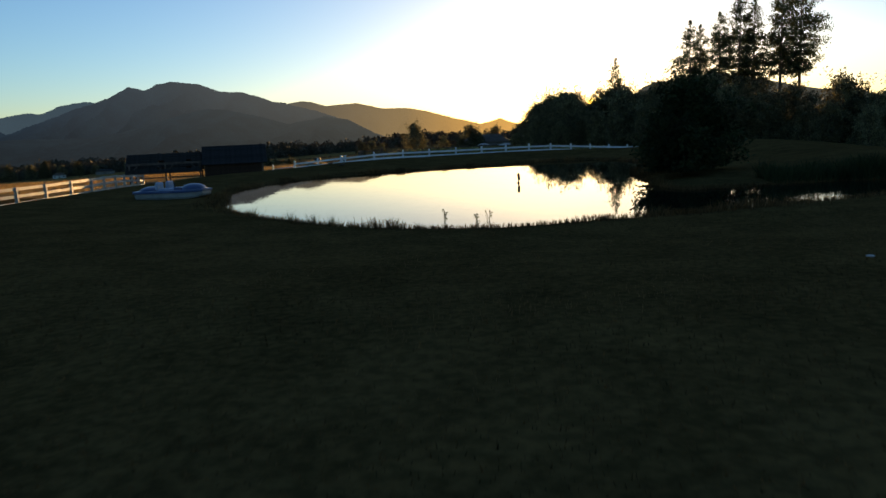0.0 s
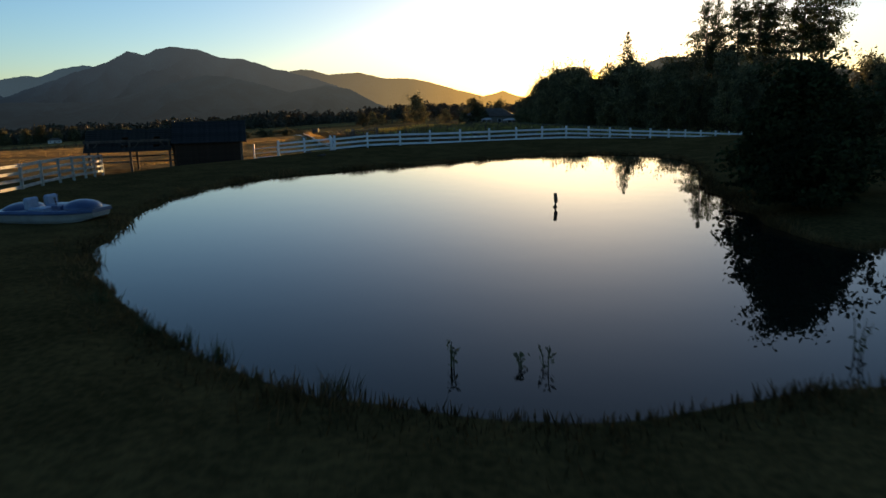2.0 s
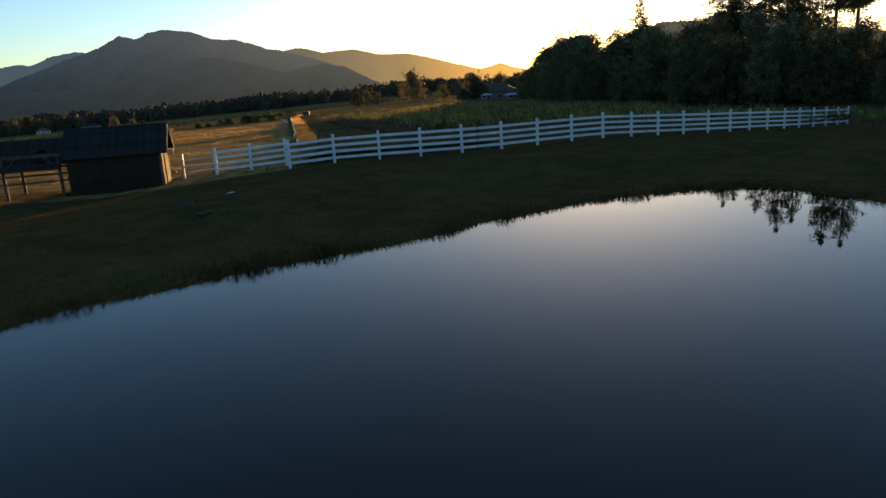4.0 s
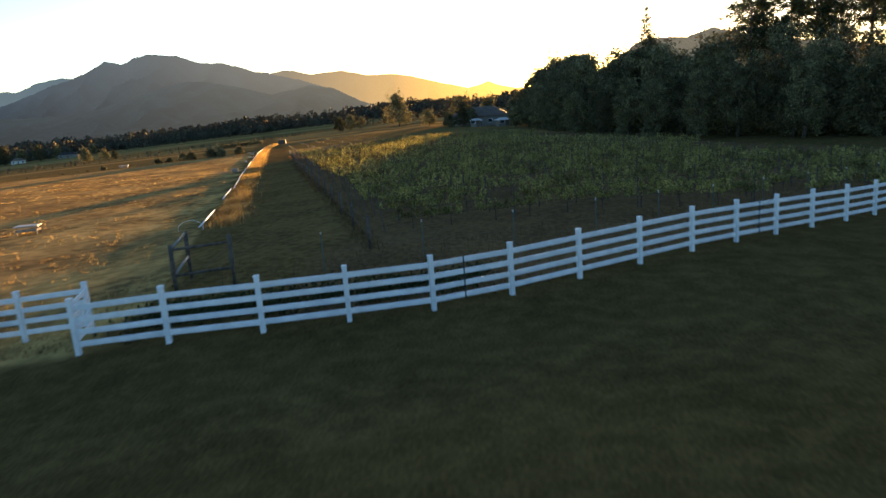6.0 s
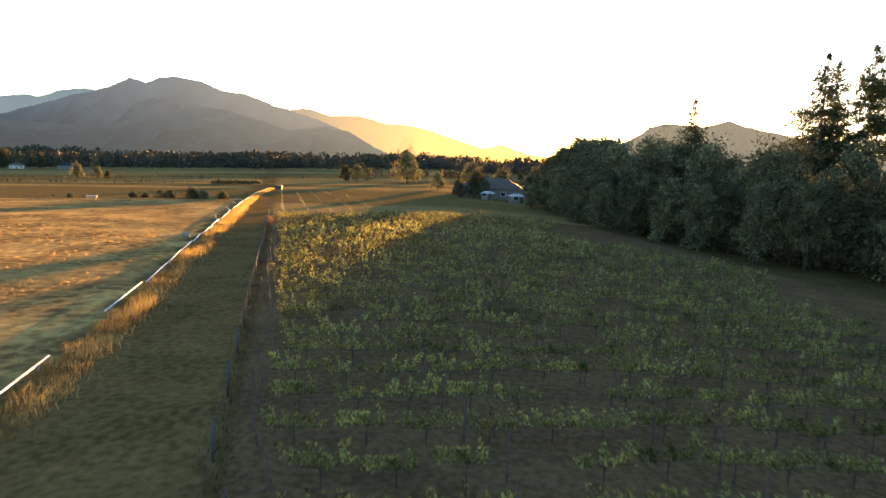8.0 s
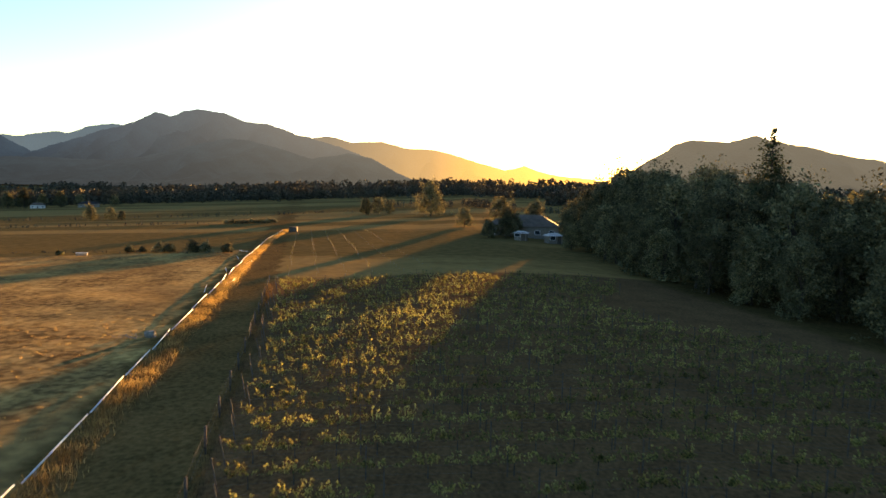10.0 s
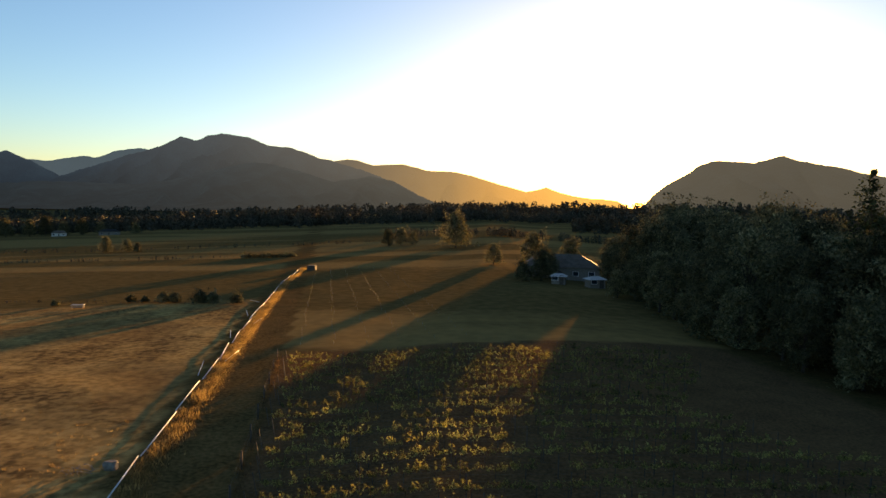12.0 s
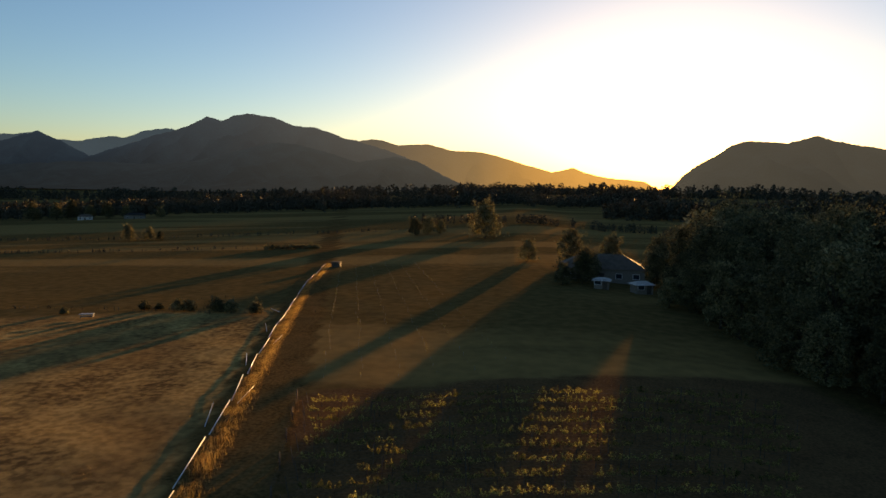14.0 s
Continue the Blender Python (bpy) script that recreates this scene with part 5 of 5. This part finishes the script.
def build_house(name, x, y, w, d, wall_h, roof_h, rz, wall_mat, roof_mat, label, windows=4, hip=0.25):
    z = ground_z(x, y)
    house = empty(name, (x, y, z), label, "house")
    house.rotation_euler.z = rz
    part("wall", box(bmesh.new(), (-w / 2, -d / 2, -0.5), (w / 2, d / 2, wall_h)), wall_mat, house)
    bm = bmesh.new()
    o, top = 0.5, wall_h + roof_h
    base = [bm.verts.new(p) for p in ((-w / 2 - o, -d / 2 - o, wall_h), (w / 2 + o, -d / 2 - o, wall_h), (w / 2 + o, d / 2 + o, wall_h), (-w / 2 - o, d / 2 + o, wall_h))]
    r0, r1 = bm.verts.new((-w / 2 + w * hip, 0, top)), bm.verts.new((w / 2 - w * hip, 0, top))
    bm.faces.new((base[0], base[1], r1, r0))
    bm.faces.new((base[2], base[3], r0, r1))
    bm.faces.new((base[1], base[2], r1))
    bm.faces.new((base[3], base[0], r0))
    bm.faces.new(base[::-1])
    part("roof", bm, roof_mat, house)
    for k in range(windows):
        wx = -w / 2 + (k + 0.5) * w / windows
        if k == windows // 2:
            part("door", box(bmesh.new(), (wx - 0.5, -d / 2 - 0.04, 0), (wx + 0.5, -d / 2 + 0.02, 2.05)), WOOD_DARK, house, "dark door")
            continue
        win = part("window", box(bmesh.new(), (wx - 0.75, -d / 2 - 0.06, 0.9), (wx + 0.75, -d / 2 + 0.02, 2.1)), WHITE, house)
        part("pane", box(bmesh.new(), (wx - 0.66, -d / 2 - 0.075, 0.98), (wx + 0.66, -d / 2 - 0.05, 2.02)), GLASS, win, "dark pane")
    return house


build_house("farmhouse", 14.5, 268.0, 19.0, 10.0, 3.0, 3.0, -0.1, WOOD_GREY, ROOF_GREY, "low farmhouse with a grey hipped roof beside the wood", 5)
build_house("garden_shed", 20.5, 249.5, 3.6, 3.0, 1.9, 0.7, 0.3, WOOD_GREY, STONE, "small garden shed with a pale roof", 2)
build_house("garden_shed", 12.6, 251.5, 3.0, 2.6, 1.8, 0.6, -0.2, WOOD_GREY, STONE, "small pale-roofed shed beside the farmhouse", 2)
build_house("cottage", -372.0, 655.0, 11.0, 7.0, 2.8, 2.0, 0.5, PLASTER, ROOF_GREY, "small white cottage far across the valley", 3)
build_house("barn", -330.0, 660.0, 16.0, 8.0, 3.0, 2.0, 0.4, WOOD_GREY, SHINGLE, "long dark-roofed barn beside the far cottage", 3)


def far_trees():
    big = make_tree("tree", 15.0, 6.6, 300, LEAF, "large dark tree standing alone in the valley", leaf=0.42, count=7000)
    big.location = (-18.5, 399.0, ground_z(-18.5, 399))
    rng = np.random.default_rng(77)
    for x, y, s in ((-52, 420, 0.5), (-46.5, 424, 0.55), (-41, 428, 0.42), (4.5, 253, 0.32), (9.0, 256, 0.46), (11.5, 262, 0.4), (22.5, 233, 0.36), (25.5, 262, 0.45), (30, 252, 0.6), (27, 238, 0.5), (29, 275, 0.7), (19, 287, 0.62), (9, 292, 0.6), (-2, 300, 0.4),
                    (-186, 408, 0.5), (-178, 412, 0.42), (-171, 409, 0.3), (-376, 668, 0.8), (-362, 672, 0.9), (-390, 664, 1.0), (-402, 660, 0.9), (-347, 676, 0.7), (-312, 670, 0.6), (-420, 655, 1.0)):
        stand(big, x, y, rng, s)
    for k in range(9):
        build_bush(-98 + k * 2.3, 352 + 0.2 * k, 1.6 + 0.3 * math.sin(k * 2), 1.7, 400 + k, label="low dark hedge bush across the far field", leaf=0.3, count=500)


far_trees()


def far_belt(name, points, depth, height, count, seed, label, mat=None):
    """A belt of far woods: hundreds of small crowns that nobody could count."""
    rng = np.random.default_rng(seed)
    p = np.array(along(points, 4.0))
    vs, fs, base = [], [], 0
    for k in range(count):
        x, y = p[rng.integers(0, len(p))] + rng.normal(size=2) * (6, depth)
        z, h = ground_z(x, y), height * rng.uniform(0.5, 1.1) * (0.85 + 0.55 * noise.noise(Vector((x * 0.012, y * 0.012, seed))))
        pointed = rng.uniform() < 0.12
        r = h * (0.17 if pointed else rng.uniform(0.26, 0.46))
        t = rng.uniform(0.05, 1, 64)
        rad = r * ((1.05 - t) if pointed else np.sqrt(np.clip(1 - (2 * t - 1) ** 2, 0.05, 1))) * rng.uniform(0.3, 1, 64)
        a = rng.uniform(0, 6.283, 64)
        c = np.stack([x + np.cos(a) * rad, y + np.sin(a) * rad, z + h * t], 1)
        v, f = leaves(c, h * 0.14 * rng.uniform(0.6, 1.4, 64), rng, 1.2)
        vs += v
        fs += (np.array(f) + base).tolist()
        base += len(v)
    tagged(put(name, vs, fs, mat or LEAF_FAR), label, "woods", kind="stuff")


far_belt("far_woods", [(-900, 720), (-640, 720), (-430, 790), (-310, 840), (-200, 870), (-60, 900), (160, 940)], 48, 16, 3300, 61, "dark belt of woods across the valley floor")
far_belt("far_woods", [(-1200, 1300), (-700, 1500), (-200, 1650), (300, 1600), (700, 1500)], 60, 24, 1500, 62, "distant woods at the mountain's foot")
far_belt("far_woods", [(62, 330), (72, 300), (110, 260), (190, 230), (300, 200)], 14, 14, 700, 63, "dark woods behind the farmhouse", LEAF)
far_belt("far_woods", [(60, 620), (200, 640), (380, 600), (600, 520)], 18, 17, 700, 64, "dark belt of woods beyond the farm")


def build_stakes():
    """Young vines on stakes past the old rows."""
    rng = np.random.default_rng(19)
    bm, cs = bmesh.new(), []
    for r in range(6):
        for k in range(34):
            q = ROW_0 + ROW_U * (1 + 4.2 * r) + ROW_V * (103 + 3.6 * k) + rng.normal(size=2) * 0.15
            z = ground_z(*q)
            box(bm, (q[0] - 0.018, q[1] - 0.018, z - 0.1), (q[0] + 0.018, q[1] + 0.018, z + rng.uniform(0.25, 0.6)))
            cs.append(np.array([q[0], q[1], z + 0.4]) + rng.normal(size=(3, 3)) * (0.12, 0.12, 0.12))
    tagged(part("vine_stakes", bm, WOOD_GREY), "rows of pale stakes for young vines", "stakes", kind="stuff")
    c = np.concatenate(cs)
    v, f = leaves(c, rng.uniform(0.05, 0.12, len(c)), rng, 1.2)
    tagged(put("young_vines", v, f, VINE), "sparse young vines in long rows", "vines", kind="stuff")


build_stakes()


def build_stones():
    rng = np.random.default_rng(29)
    for x, y, s in ((-8.95, 48.5, 0.17), (3.1, 8.2, 0.035), (2.2, 6.4, 0.03)):
        bm = bmesh.new()
        bmesh.ops.create_icosphere(bm, subdivisions=2, radius=s)
        for v in bm.verts:
            v.co *= 1 + 0.25 * noise.noise(v.co * 3 / s + Vector((x, y, 0)))
            v.co.z *= 0.35
        ob = tagged(part("stone", bm, STONE), "flat pale stone lying in the grass", "stone", "stones")
        ob.location = (x, y, ground_z(x, y) + s * 0.12)


build_stones()


def build_mounds():
    """Earth thrown up beside burrows in the lawn."""
    for x, y, r in ((-6.8, 38.5, 0.13), (-6.0, 37.35, 0.15)):
        mound = empty("soil_mound", (x, y, ground_z(x, y)), "small mound of pale dug earth beside a burrow", "mound", "mounds")
        bm = bmesh.new()
        bmesh.ops.create_icosphere(bm, subdivisions=3, radius=r)
        for v in bm.verts:
            v.co *= 1 + 0.35 * noise.noise(v.co * 4 + Vector((x, y, 0)))
            v.co.z *= 0.3
        part("earth", bm, EARTH, mound)
        # a dark lump stands in for the shade inside the burrow hole
        bm = bmesh.new()
        bmesh.ops.create_icosphere(bm, subdivisions=3, radius=r * 0.8)
        for v in bm.verts:
            v.co *= 1 + 0.3 * noise.noise(v.co * 5 + Vector((y, x, 0)))
            v.co = Vector((v.co.x + 0.05, v.co.y + r * 1.3, v.co.z * 0.35 + 0.02))
        part("clod", bm, BARK, mound, "dark lump in place of the shaded burrow hole")


build_mounds()


far_belt("field_hedge", [(-300, 352), (-230, 346), (-150, 350), (-112, 356)], 0.8, 1.8, 150, 71, "low dark hedge along a far field")
far_belt("field_hedge", [(-330, 420), (-200, 418), (-100, 440), (-40, 470)], 1.0, 2.2, 160, 72, "low brown hedge between far fields")
far_belt("field_hedge", [(-110, 224), (-90, 222), (-60, 218.5), (-47, 216.5)], 0.4, 0.6, 90, 73, "weedy ditch line beside the pasture bushes")
far_belt("field_hedge", [(-60, 520), (0, 500), (60, 470), (120, 430)], 3.0, 6.0, 160, 74, "dark hedge behind the farm fields")
